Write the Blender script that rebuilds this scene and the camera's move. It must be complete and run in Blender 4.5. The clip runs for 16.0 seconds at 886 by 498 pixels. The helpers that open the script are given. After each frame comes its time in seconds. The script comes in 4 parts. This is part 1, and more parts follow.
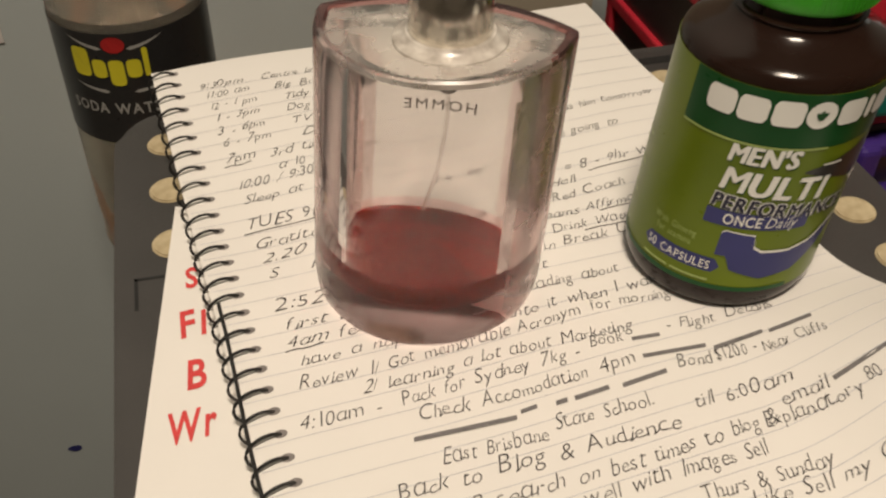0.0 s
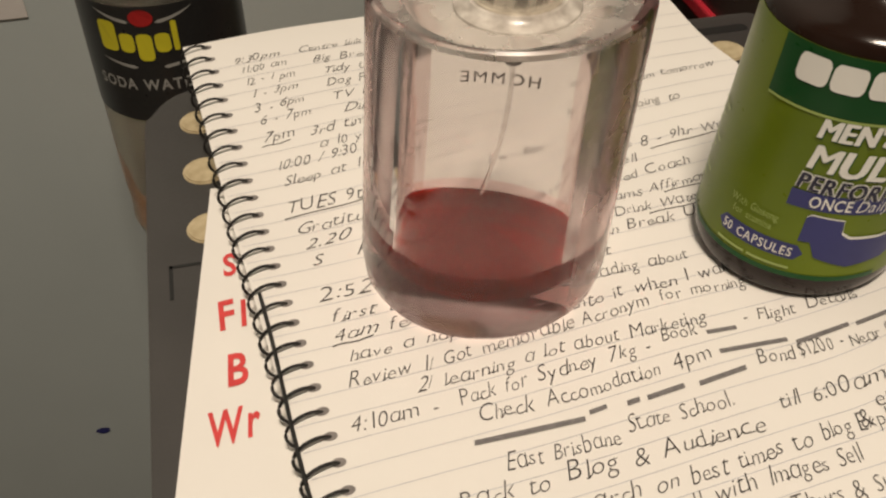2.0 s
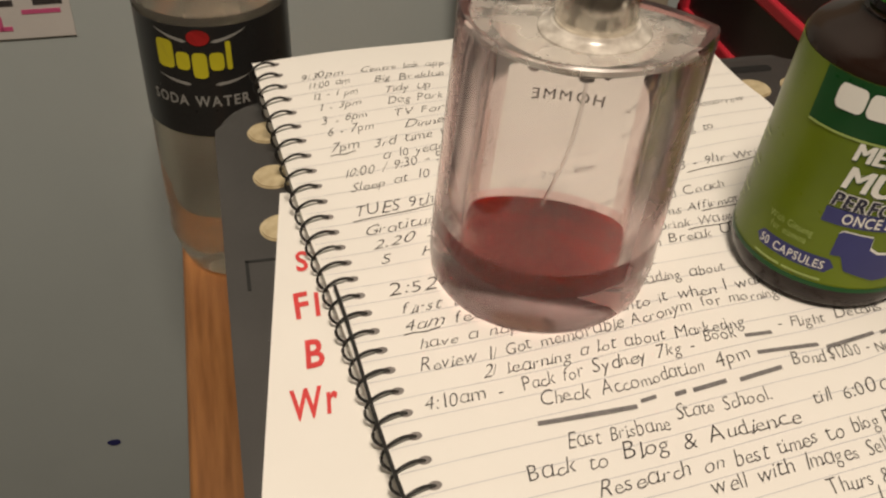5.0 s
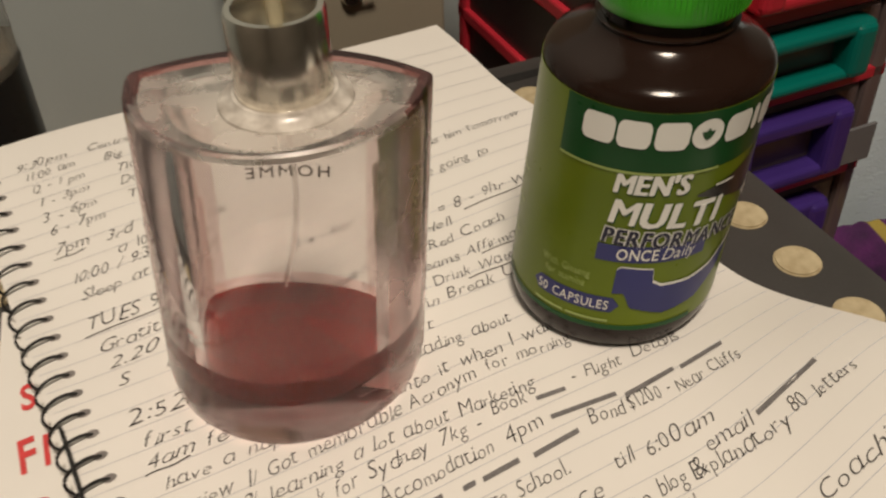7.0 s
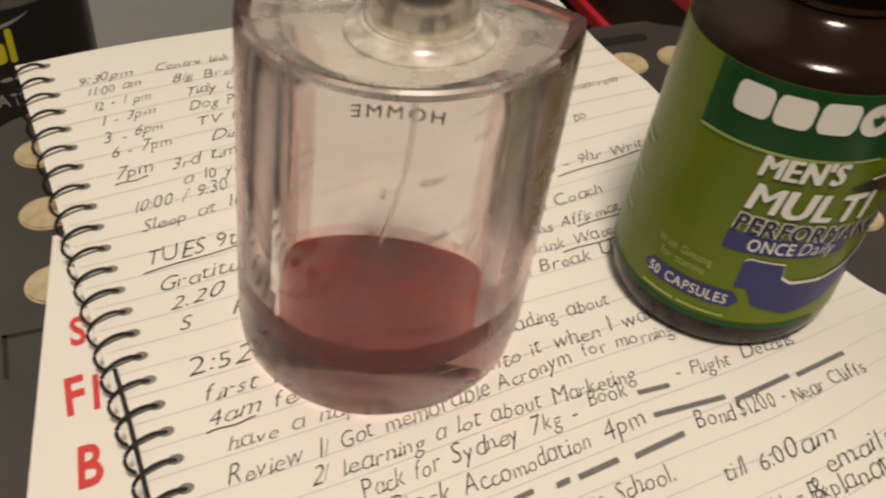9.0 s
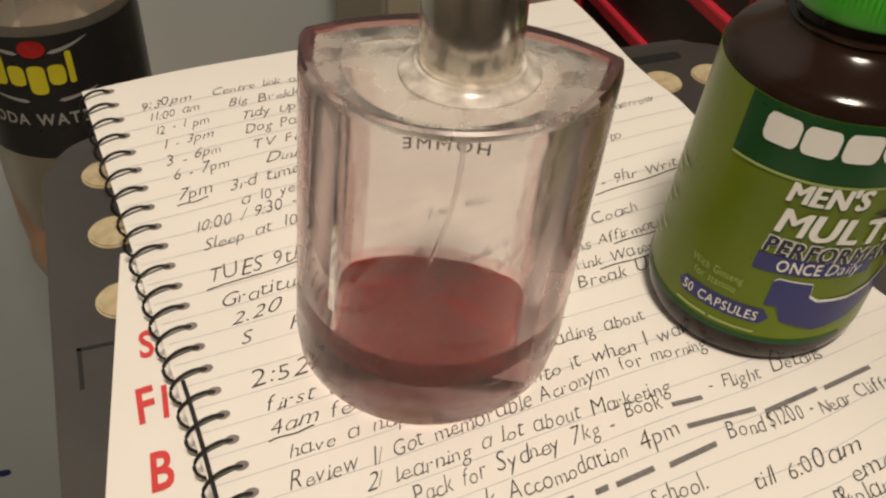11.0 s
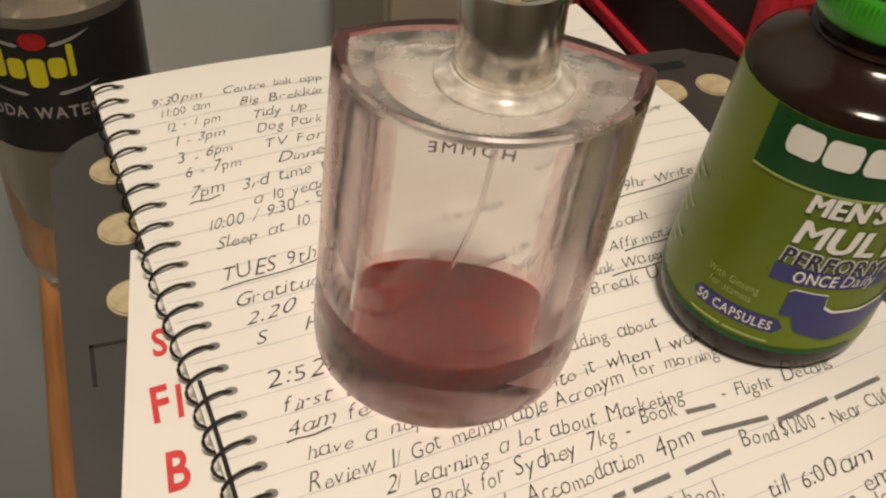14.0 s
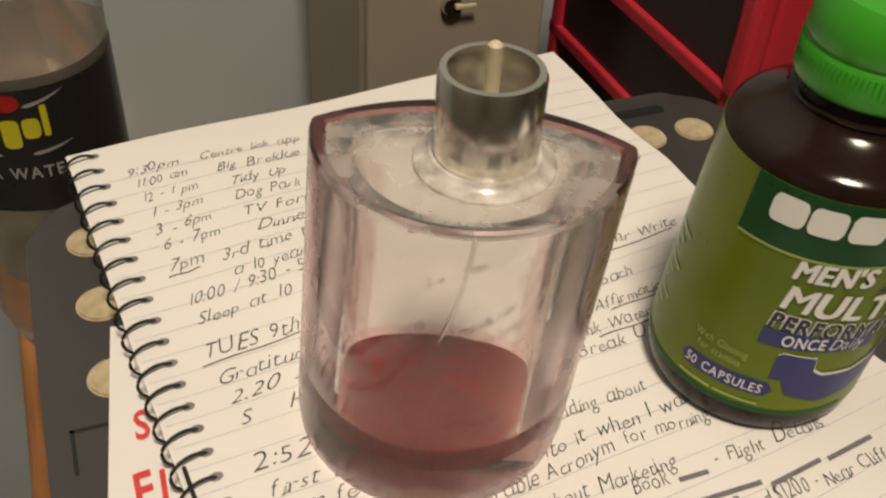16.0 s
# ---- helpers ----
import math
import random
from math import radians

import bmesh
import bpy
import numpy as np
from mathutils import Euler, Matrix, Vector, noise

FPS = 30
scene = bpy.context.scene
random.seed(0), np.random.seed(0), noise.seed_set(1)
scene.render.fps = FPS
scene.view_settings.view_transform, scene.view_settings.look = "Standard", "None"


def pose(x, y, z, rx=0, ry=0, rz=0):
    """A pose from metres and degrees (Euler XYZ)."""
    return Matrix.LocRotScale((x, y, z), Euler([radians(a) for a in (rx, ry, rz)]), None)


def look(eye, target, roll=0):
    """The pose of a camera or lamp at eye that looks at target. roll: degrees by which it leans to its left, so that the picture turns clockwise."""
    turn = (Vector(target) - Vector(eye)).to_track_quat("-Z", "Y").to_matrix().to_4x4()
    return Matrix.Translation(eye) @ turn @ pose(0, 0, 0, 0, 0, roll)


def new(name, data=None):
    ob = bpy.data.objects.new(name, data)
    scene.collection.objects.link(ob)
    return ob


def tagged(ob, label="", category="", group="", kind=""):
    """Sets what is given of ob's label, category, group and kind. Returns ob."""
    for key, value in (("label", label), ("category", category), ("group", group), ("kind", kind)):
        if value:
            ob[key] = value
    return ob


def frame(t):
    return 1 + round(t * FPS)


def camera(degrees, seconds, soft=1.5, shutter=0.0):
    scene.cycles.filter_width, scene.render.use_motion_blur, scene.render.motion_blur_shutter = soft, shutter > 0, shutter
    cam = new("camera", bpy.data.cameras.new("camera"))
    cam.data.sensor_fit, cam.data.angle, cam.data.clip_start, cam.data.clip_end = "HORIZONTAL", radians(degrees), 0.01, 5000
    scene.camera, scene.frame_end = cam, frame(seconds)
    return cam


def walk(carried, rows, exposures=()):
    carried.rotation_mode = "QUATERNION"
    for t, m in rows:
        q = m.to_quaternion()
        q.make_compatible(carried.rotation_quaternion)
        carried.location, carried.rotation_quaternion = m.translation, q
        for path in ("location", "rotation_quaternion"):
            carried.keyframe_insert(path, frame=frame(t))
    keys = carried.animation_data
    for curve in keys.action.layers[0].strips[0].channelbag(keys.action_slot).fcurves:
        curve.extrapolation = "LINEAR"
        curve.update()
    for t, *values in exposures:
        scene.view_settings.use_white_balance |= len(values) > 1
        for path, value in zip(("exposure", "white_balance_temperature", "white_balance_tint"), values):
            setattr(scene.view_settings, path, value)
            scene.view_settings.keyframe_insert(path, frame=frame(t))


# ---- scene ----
cam = camera(48.5, 16.0, soft=2.3, shutter=0.4)
PATH = [
    (0, (0.032, -0.21, 0.21), (-0.282, 1.293, -1.073), 0.5),
    (0.5, (0.025, -0.192, 0.197), (-0.296, 1.291, -1.107), -0.3),
    (1, (0.019, -0.194, 0.197), (-0.318, 1.268, -1.125), -0.6),
    (1.5, (0.015, -0.197, 0.198), (-0.334, 1.263, -1.123), -0.3),
    (2, (0.018, -0.194, 0.198), (-0.331, 1.268, -1.121), -0.6),
    (2.5, (0.012, -0.202, 0.197), (-0.338, 1.264, -1.117), -0.4),
    (3, (0.005, -0.217, 0.204), (-0.337, 1.278, -1.08), 1.8),
    (3.2, (0.005, -0.231, 0.215), (-0.34, 1.28, -1.05), 2.6),
    (5.5, (0.001, -0.221, 0.204), (-0.323, 1.303, -1.05), 1.8),
    (6, (0.03, -0.19, 0.215), (-0.276, 1.333, -1.045), -1.6),
    (6.2, (0.031, -0.204, 0.221), (-0.237, 1.334, -1.03), -1.3),
    (6.5, (0.042, -0.191, 0.221), (-0.184, 1.353, -1.03), -2.0),
    (7, (0.031, -0.174, 0.201), (-0.056, 1.37, -1.067), -1.7),
    (7.5, (0.038, -0.142, 0.189), (-0.007, 1.374, -1.116), -0.3),
    (8, (0.029, -0.135, 0.169), (-0.031, 1.361, -1.156), 1.3),
    (8.5, (0.02, -0.155, 0.184), (-0.077, 1.339, -1.141), 2.3),
    (9, (0.005, -0.156, 0.184), (-0.09, 1.341, -1.14), 4.1),
    (9.2, (0.0, -0.158, 0.193), (-0.11, 1.307, -1.163), 4.1),
    (11.3, (0.002, -0.166, 0.201), (-0.159, 1.326, -1.121), 2.4),
    (11.5, (0.001, -0.167, 0.204), (-0.16, 1.328, -1.115), 2.6),
    (12, (-0.006, -0.16, 0.195), (-0.161, 1.336, -1.124), 3.8),
    (12.5, (-0.015, -0.163, 0.195), (-0.15, 1.325, -1.134), 4.1),
    (13, (-0.011, -0.17, 0.198), (-0.125, 1.326, -1.125), 4.3),
    (13.5, (-0.008, -0.171, 0.198), (-0.126, 1.328, -1.12), 4.4),
    (14, (-0.01, -0.166, 0.199), (-0.117, 1.328, -1.126), 4.9),
    (14.5, (-0.012, -0.167, 0.201), (-0.121, 1.33, -1.121), 4.7),
    (15, (-0.012, -0.158, 0.199), (-0.111, 1.343, -1.119), 4.0),
    (15.5, (-0.006, -0.158, 0.203), (-0.087, 1.351, -1.106), 3.5),
    (16, (-0.012, -0.154, 0.208), (-0.089, 1.366, -1.09), 3.8),
]
walk(cam, [(t, look(eye, target, roll)) for t, eye, target, roll in PATH],
     exposures=((0.0, 0.0), (5.5, 0.05), (6.5, -0.06), (7.5, -0.22), (8.5, -0.16), (9.2, -0.05), (11.5, 0.0), (16.0, 0.0)))

# ---- world, lamps, exposure ----
world = bpy.data.worlds.new("world")
scene.world = world
world.use_nodes = True
world.node_tree.nodes["Background"].inputs[0].default_value = (0.9, 0.95, 1.0, 1)
world.node_tree.nodes["Background"].inputs[1].default_value = 0.05


def lamp(name, place, target, size, watts, colour):
    data = bpy.data.lights.new(name, "AREA")
    data.shape, data.size, data.energy, data.color = "DISK", size, watts, colour
    ob = new(name, data)
    ob.matrix_world = look(place, target)
    return ob


lamp("ceiling_lamp_light", (0.14, -0.5, 1.515), (0.14, -0.5, 0.0), 0.36, 26.8, (1.0, 0.845, 0.68))


# ---- materials ----
def node_material(name, colour, rough=0.5, metal=0.0, vary=0.15, scale=60.0, bump=0.1, bump_scale=400.0, second=None, coat=0.0, stretch=(1, 1, 1), distance=0.0003, specular=0.5):
    """A surface with grain at two scales and a fine relief."""
    m = bpy.data.materials.new(name)
    m.use_nodes = True
    t = m.node_tree
    b = t.nodes["Principled BSDF"]
    co = t.nodes.new("ShaderNodeTexCoord")
    mp = t.nodes.new("ShaderNodeMapping")
    mp.inputs["Scale"].default_value = stretch
    t.links.new(co.outputs["Object"], mp.inputs["Vector"])
    big, fine = t.nodes.new("ShaderNodeTexNoise"), t.nodes.new("ShaderNodeTexNoise")
    big.inputs["Scale"].default_value, fine.inputs["Scale"].default_value = scale, bump_scale
    big.inputs["Detail"].default_value, fine.inputs["Detail"].default_value = 5, 3
    for n in (big, fine):
        t.links.new(mp.outputs["Vector"], n.inputs["Vector"])
    ramp = t.nodes.new("ShaderNodeValToRGB")
    ramp.color_ramp.elements[0].position, ramp.color_ramp.elements[1].position = 0.3, 0.7
    other = second or tuple(c * (1 - vary) for c in colour)
    ramp.color_ramp.elements[0].color = (*other, 1)
    ramp.color_ramp.elements[1].color = (*colour, 1)
    t.links.new(big.outputs["Fac"], ramp.inputs["Fac"])
    t.links.new(ramp.outputs["Color"], b.inputs["Base Color"])
    rr = t.nodes.new("ShaderNodeMapRange")
    rr.inputs["To Min"].default_value, rr.inputs["To Max"].default_value = max(0.02, rough * 0.8), min(1, rough * 1.2)
    t.links.new(fine.outputs["Fac"], rr.inputs["Value"])
    t.links.new(rr.outputs["Result"], b.inputs["Roughness"])
    b.inputs["Metallic"].default_value = metal
    b.inputs["Coat Weight"].default_value = coat
    b.inputs["Specular IOR Level"].default_value = specular
    if bump:
        bp = t.nodes.new("ShaderNodeBump")
        bp.inputs["Strength"].default_value, bp.inputs["Distance"].default_value = bump, distance
        t.links.new(fine.outputs["Fac"], bp.inputs["Height"])
        t.links.new(bp.outputs["Normal"], b.inputs["Normal"])
    return m


def glass_material(name, colour, rough=0.0, ior=1.5, smear=0.0, clear=1.0):
    m = bpy.data.materials.new(name)
    m.use_nodes = True
    t = m.node_tree
    b = t.nodes["Principled BSDF"]
    b.inputs["Base Color"].default_value = (*colour, 1)
    b.inputs["Transmission Weight"].default_value = clear
    b.inputs["Roughness"].default_value = rough
    b.inputs["IOR"].default_value = ior
    if smear:
        # dried streaks that blur what is behind
        co, n, r = t.nodes.new("ShaderNodeTexCoord"), t.nodes.new("ShaderNodeTexNoise"), t.nodes.new("ShaderNodeMapRange")
        n.inputs["Scale"].default_value, n.inputs["Detail"].default_value = 130 if smear < 0.3 else 150, 8
        r.inputs["From Min"].default_value, r.inputs["From Max"].default_value = 0.4, 0.7
        r.inputs["To Min"].default_value, r.inputs["To Max"].default_value = rough, rough + smear
        t.links.new(co.outputs["Object"], n.inputs["Vector"])
        t.links.new(n.outputs["Fac"], r.inputs["Value"])
        t.links.new(r.outputs["Result"], b.inputs["Roughness"])
        if smear >= 0.3:
            c = t.nodes.new("ShaderNodeMapRange")
            c.inputs["From Min"].default_value, c.inputs["From Max"].default_value = 0.35, 0.65
            c.inputs["To Min"].default_value, c.inputs["To Max"].default_value = clear + 0.12, clear - 0.12
            t.links.new(n.outputs["Fac"], c.inputs["Value"])
            t.links.new(c.outputs["Result"], b.inputs["Transmission Weight"])
    return m


M = {
    "paper": node_material("paper", (0.80, 0.78, 0.74), 0.75, vary=0.03, scale=25, bump=0.15, bump_scale=900, distance=0.0001, specular=0.2),
    "rule": node_material("rule", (0.58, 0.59, 0.62), 0.8, vary=0.2, scale=300, bump=0, specular=0.1),
    "ink": node_material("ink", (0.07, 0.064, 0.064), 0.6, vary=0.5, scale=500, bump=0, specular=0.3),
    "ink_faint": node_material("ink_faint", (0.21, 0.20, 0.20), 0.7, vary=0.35, scale=700, bump=0, specular=0.2),
    "red_marker": node_material("red_marker", (0.70, 0.075, 0.075), 0.6, vary=0.2, scale=200, bump=0, specular=0.2),
    "wire": node_material("wire", (0.015, 0.014, 0.013), 0.35, vary=0.3, scale=300, bump=0.05, specular=0.5),
    "stool": node_material("stool", (0.055, 0.052, 0.05), 0.55, vary=0.15, scale=40, bump=0.35, bump_scale=1600, distance=0.0002),
    "stool_dark": node_material("stool_dark", (0.012, 0.012, 0.012), 0.6, vary=0.2, scale=40, bump=0.1),
    "grip": node_material("grip", (0.55, 0.47, 0.30), 0.7, second=(0.40, 0.32, 0.19), scale=260, bump=0.2, bump_scale=900),
    "wall": node_material("wall", (0.46, 0.515, 0.515), 0.55, vary=0.08, scale=6, bump=0.25, bump_scale=350, distance=0.0003),
    "ceiling": node_material("ceiling", (0.60, 0.59, 0.57), 0.8, vary=0.05, scale=4, bump=0.1),
    "far_wall": node_material("far_wall", (0.26, 0.235, 0.20), 0.7, vary=0.15, scale=3, bump=0.15, bump_scale=300),
    "wood": node_material("wood", (0.32, 0.14, 0.045), 0.35, second=(0.19, 0.075, 0.022), scale=30, bump=0.15, bump_scale=200, stretch=(8, 0.6, 1)),
    "cabinet": node_material("cabinet", (0.36, 0.32, 0.245), 0.5, vary=0.1, scale=12, bump=0.1, bump_scale=700),
    "red_plastic": node_material("red_plastic", (0.58, 0.030, 0.052), 0.32, vary=0.2, scale=20, bump=0.05),
    "smoke_plastic": node_material("smoke_plastic", (0.028, 0.015, 0.017), 0.3, vary=0.3, scale=18, bump=0.05),
    "grey_plastic": node_material("grey_plastic", (0.15, 0.115, 0.115), 0.3, vary=0.25, scale=18, bump=0.05),
    "grey_card": node_material("grey_card", (0.17, 0.17, 0.18), 0.6, vary=0.1, scale=40, bump=0.05),
    "teal_plastic": node_material("teal_plastic", (0.0, 0.17, 0.14), 0.35, vary=0.15, scale=30, bump=0.05),
    "purple_plastic": node_material("purple_plastic", (0.06, 0.03, 0.22), 0.35, vary=0.2, scale=30, bump=0.05),
    "chrome": node_material("chrome", (0.90, 0.86, 0.77), 0.2, metal=1.0, vary=0.15, scale=120, bump=0.04, bump_scale=800),
    "amber": node_material("amber", (0.020, 0.010, 0.007), 0.14, vary=0.3, scale=30, bump=0.05, bump_scale=120, coat=0.0, specular=0.35),
    "cap_green": node_material("cap_green", (0.05, 0.36, 0.02), 0.33, vary=0.1, scale=40, bump=0.05),
    "label_green": node_material("label_green", (0.150, 0.205, 0.006), 0.3, second=(0.085, 0.128, 0.005), scale=14, bump=0.03, coat=0.0, specular=0.3),
    "label_dark": node_material("label_dark", (0.008, 0.075, 0.016), 0.3, second=(0.006, 0.052, 0.012), scale=20, bump=0.03, coat=0.0, specular=0.3),
    "label_black": node_material("label_black", (0.026, 0.026, 0.026), 0.3, vary=0.3, scale=900, bump=0.05),
    "print_white": node_material("print_white", (0.74, 0.74, 0.70), 0.35, vary=0.05, scale=50, bump=0),
    "print_blue": node_material("print_blue", (0.022, 0.026, 0.15), 0.35, vary=0.15, scale=60, bump=0),
    "print_navy": node_material("print_navy", (0.010, 0.010, 0.035), 0.35, vary=0.15, scale=60, bump=0),
    "print_pale": node_material("print_pale", (0.34, 0.44, 0.12), 0.35, vary=0.15, scale=60, bump=0),
    "print_yellow": node_material("print_yellow", (0.66, 0.60, 0.03), 0.4, vary=0.1, scale=60, bump=0),
    "print_red": node_material("print_red", (0.40, 0.02, 0.02), 0.4, vary=0.1, scale=60, bump=0),
    "print_grey": node_material("print_grey", (0.36, 0.36, 0.34), 0.4, vary=0.1, scale=60, bump=0),
    "print_etch": node_material("print_etch", (0.24, 0.22, 0.21), 0.5, vary=0.3, scale=300, bump=0),
    "frosted": node_material("frosted", (0.70, 0.66, 0.60), 0.3, second=(0.34, 0.30, 0.26), scale=230, bump=0.3, bump_scale=500, coat=0.4),
    "tube": node_material("tube", (0.62, 0.56, 0.38), 0.4, vary=0.1, scale=100, bump=0),
    "carpet": node_material("carpet", (0.16, 0.14, 0.12), 0.95, vary=0.3, scale=40, bump=0.6, bump_scale=300, distance=0.002),
    "blue_cloth": node_material("blue_cloth", (0.66, 0.79, 0.87), 0.85, vary=0.2, scale=14, bump=0.5, bump_scale=500, distance=0.001),
    "purple_cloth": node_material("purple_cloth", (0.13, 0.02, 0.15), 0.9, second=(0.03, 0.012, 0.05), scale=45, bump=0.5, bump_scale=600, distance=0.001),
    "card": node_material("card", (0.62, 0.60, 0.58), 0.7, vary=0.06, scale=30, bump=0.05),
    "pink_print": node_material("pink_print", (0.62, 0.10, 0.25), 0.7, vary=0.1, scale=40, bump=0),
    "glass": glass_material("glass", (0.89, 0.85, 0.84), 0.0, 1.4),
    # Rim and foot: red refracted in the thick glass is painted into the colour.
    "glass_edge_redcast": glass_material("glass_edge_redcast", (0.22, 0.085, 0.08), 0.12, 1.5, 0.1, 0.90),
    # Corners: the pink that thick glass shows by refraction, painted into this copy.
    "glass_corner_pinkcast": glass_material("glass_corner_pinkcast", (0.76, 0.54, 0.52), 0.2, 1.5, 0.12, 0.90),
    "glass_inner": glass_material("glass_inner", (0.87, 0.85, 0.84), 0.015, 1.4, 0.10, 0.99),
    "glass_dusty": glass_material("glass_dusty", (0.78, 0.74, 0.68), 0.14, 1.5, 0.3, 0.78),
    "perfume": glass_material("perfume", (0.36, 0.016, 0.010), 0.03, 1.36, 0.0, 0.80),
    # Wall below LEVEL: red of the perfume showing through is put into the tint.
    "glass_wet_redcast": glass_material("glass_wet_redcast", (0.80, 0.50, 0.47), 0.12, 1.4, 0.1, 1.0),
    # Cavity sides: pink refraction streaks are put in as an even tint.
    "glass_side_pinkcast": glass_material("glass_side_pinkcast", (0.74, 0.58, 0.56), 0.06, 1.5, 0.12, 0.98),
    # Low outer wall: pink refracted from the perfume is painted into the colour.
    "glass_base_pinkcast": glass_material("glass_base_pinkcast", (0.82, 0.52, 0.51), 0.04, 1.4, 0.06, 0.99),
    "glass_rim": glass_material("glass_rim", (0.88, 0.82, 0.78), 0.24, 1.5, 0.1, 0.90),
    "pet": glass_material("pet", (0.95, 0.94, 0.92), 0.02, 1.06, 0.03, 0.985),
    "water": glass_material("water", (0.52, 0.49, 0.41), 0.06, 1.33, 0.0, 0.92),
}

# page axes: u along the ruled lines, v up the page; room axes: a across the stool, b towards the back wall
PAGE = pose(0, 0, 0, 0, 0, 32.2)
ROOM = pose(0, 0, 0, 0, 0, 26.5)
TABLE = -0.208
GROUND = -0.958
STOOL = -0.0085


# ---- builders ----
def link(name, bm, material, matrix=None, parent=None, label="", smooth=False):
    me = bpy.data.meshes.new(name)
    bmesh.ops.recalc_face_normals(bm, faces=bm.faces[:])
    for fc in bm.faces:
        fc.smooth = smooth
    bm.to_mesh(me)
    bm.free()
    me.materials.append(M[material])
    ob = new(name, me)
    if smooth:
        me.set_sharp_from_angle(angle=radians(38))
    if parent:
        ob.parent = parent
    if matrix is not None:
        ob.matrix_basis = matrix
    if label:
        ob["label"] = label
    return ob


def part(name, bm, material, parent, label="", smooth=False, matrix=None):
    return link(name, bm, material, matrix, parent, label, smooth)


def empty(name, matrix, label, category, group=""):
    ob = new(name)
    ob.matrix_basis = matrix
    return tagged(ob, label, category, group)


def box(x0, x1, y0, y1, z0, z1, bevel=0.0, seg=2, bm=None):
    bm2 = bmesh.new()
    bmesh.ops.create_cube(bm2, size=1, matrix=Matrix.Translation(((x0 + x1) / 2, (y0 + y1) / 2, (z0 + z1) / 2)) @ Matrix.Diagonal((x1 - x0, y1 - y0, z1 - z0, 1)))
    if bevel:
        bmesh.ops.bevel(bm2, geom=bm2.edges[:], offset=bevel, segments=seg, affect="EDGES", profile=0.5)
    if bm is None:
        return bm2
    tmp = bpy.data.meshes.new("tmp")
    bm2.to_mesh(tmp)
    bm2.free()
    bm.from_mesh(tmp)
    bpy.data.meshes.remove(tmp)
    return bm


def lathe(profile, steps=64, shear=0.0, closed=False, back=0.0):
    """A turned body from (radius, height) pairs, from the axis to the axis."""
    bm = bmesh.new()
    rings = []
    for r, z in profile:
        if r < 1e-6:
            rings.append([bm.verts.new((shear * z, back * z, z))])
        else:
            rings.append([bm.verts.new((r * math.cos(2 * math.pi * k / steps) + shear * z, r * math.sin(2 * math.pi * k / steps) + back * z, z)) for k in range(steps)])
    pairs = list(zip(rings, rings[1:])) + ([(rings[-1], rings[0])] if closed else [])
    for a, b in pairs:
        for k in range(steps):
            n = (k + 1) % steps
            loop = [a[k % len(a)], a[n % len(a)], b[n % len(b)], b[k % len(b)]]
            loop = [v for i, v in enumerate(loop) if v not in loop[:i]]
            if len(loop) > 2:
                bm.faces.new(loop)
    return bm


def rounded(points, radius, steps=5):
    """Round the corners of a flat outline."""
    out = []
    n = len(points)
    for i in range(n):
        p, a, b = Vector(points[i]), Vector(points[i - 1]), Vector(points[(i + 1) % n])
        r = min(radius, (a - p).length * 0.45, (b - p).length * 0.45)
        s, e = p + (a - p).normalized() * r, p + (b - p).normalized() * r
        for k in range(steps + 1):
            q = k / steps
            out.append(((1 - q) ** 2 * s + 2 * q * (1 - q) * p + q * q * e)[:2])
    return out


def slab(outline, z0, z1, bm=None):
    bm = bm or bmesh.new()
    low = [bm.verts.new((x, y, z0)) for x, y in outline]
    top = [bm.verts.new((x, y, z1)) for x, y in outline]
    bm.faces.new(low[::-1])
    bm.faces.new(top)
    for i in range(len(outline)):
        j = (i + 1) % len(outline)
        bm.faces.new((low[i], low[j], top[j], top[i]))
    return bm


# ---- the room ----
def room_box(name, a0, a1, b0, b1, z0, z1, material, label, category):
    return tagged(link(name, box(a0, a1, b0, b1, z0, z1), material, ROOM), label, category, kind="structure")


WALL_W, WALL_E, WALL_S, WALL_N, CEILING = -1.5, 2.4, -2.3, 0.43, 1.55
room_box("wall_north", WALL_W, WALL_E, WALL_N, WALL_N + 0.1, GROUND, CEILING, "wall", "blue-grey painted plaster wall with a small ink mark", "wall")
room_box("wall_west", WALL_W - 0.1, WALL_W, WALL_S, WALL_N + 0.1, GROUND, CEILING, "far_wall", "plain dull beige plaster wall", "wall")
room_box("wall_east", WALL_E, WALL_E + 0.1, WALL_S, WALL_N + 0.1, GROUND, CEILING, "far_wall", "plain dull beige plaster wall", "wall")
room_box("wall_south", WALL_W - 0.1, WALL_E + 0.1, WALL_S - 0.1, WALL_S, GROUND, CEILING, "far_wall", "plain dull beige plaster wall", "wall")
room_box("ceiling", WALL_W - 0.1, WALL_E + 0.1, WALL_S - 0.1, WALL_N + 0.1, CEILING, CEILING + 0.1, "ceiling", "white painted ceiling", "ceiling")
room_box("floor", WALL_W, WALL_E, WALL_S, WALL_N, GROUND - 0.1, GROUND, "carpet", "plain grey-brown carpet floor", "floor")


def ink_mark():
    rng = random.Random(3)
    pts = [(0.0065 * math.cos(k * math.pi / 10) * rng.uniform(0.75, 1.1), 0.004 * math.sin(k * math.pi / 10) * rng.uniform(0.7, 1.1)) for k in range(20)]
    ob = link("ink_mark", slab(pts, 0.0003, 0.0006), "print_blue", ROOM @ pose(-0.242, WALL_N, -0.502, 90, 0, 0))
    tagged(ob, "small dark blue ink mark on the wall", "stain")


ink_mark()


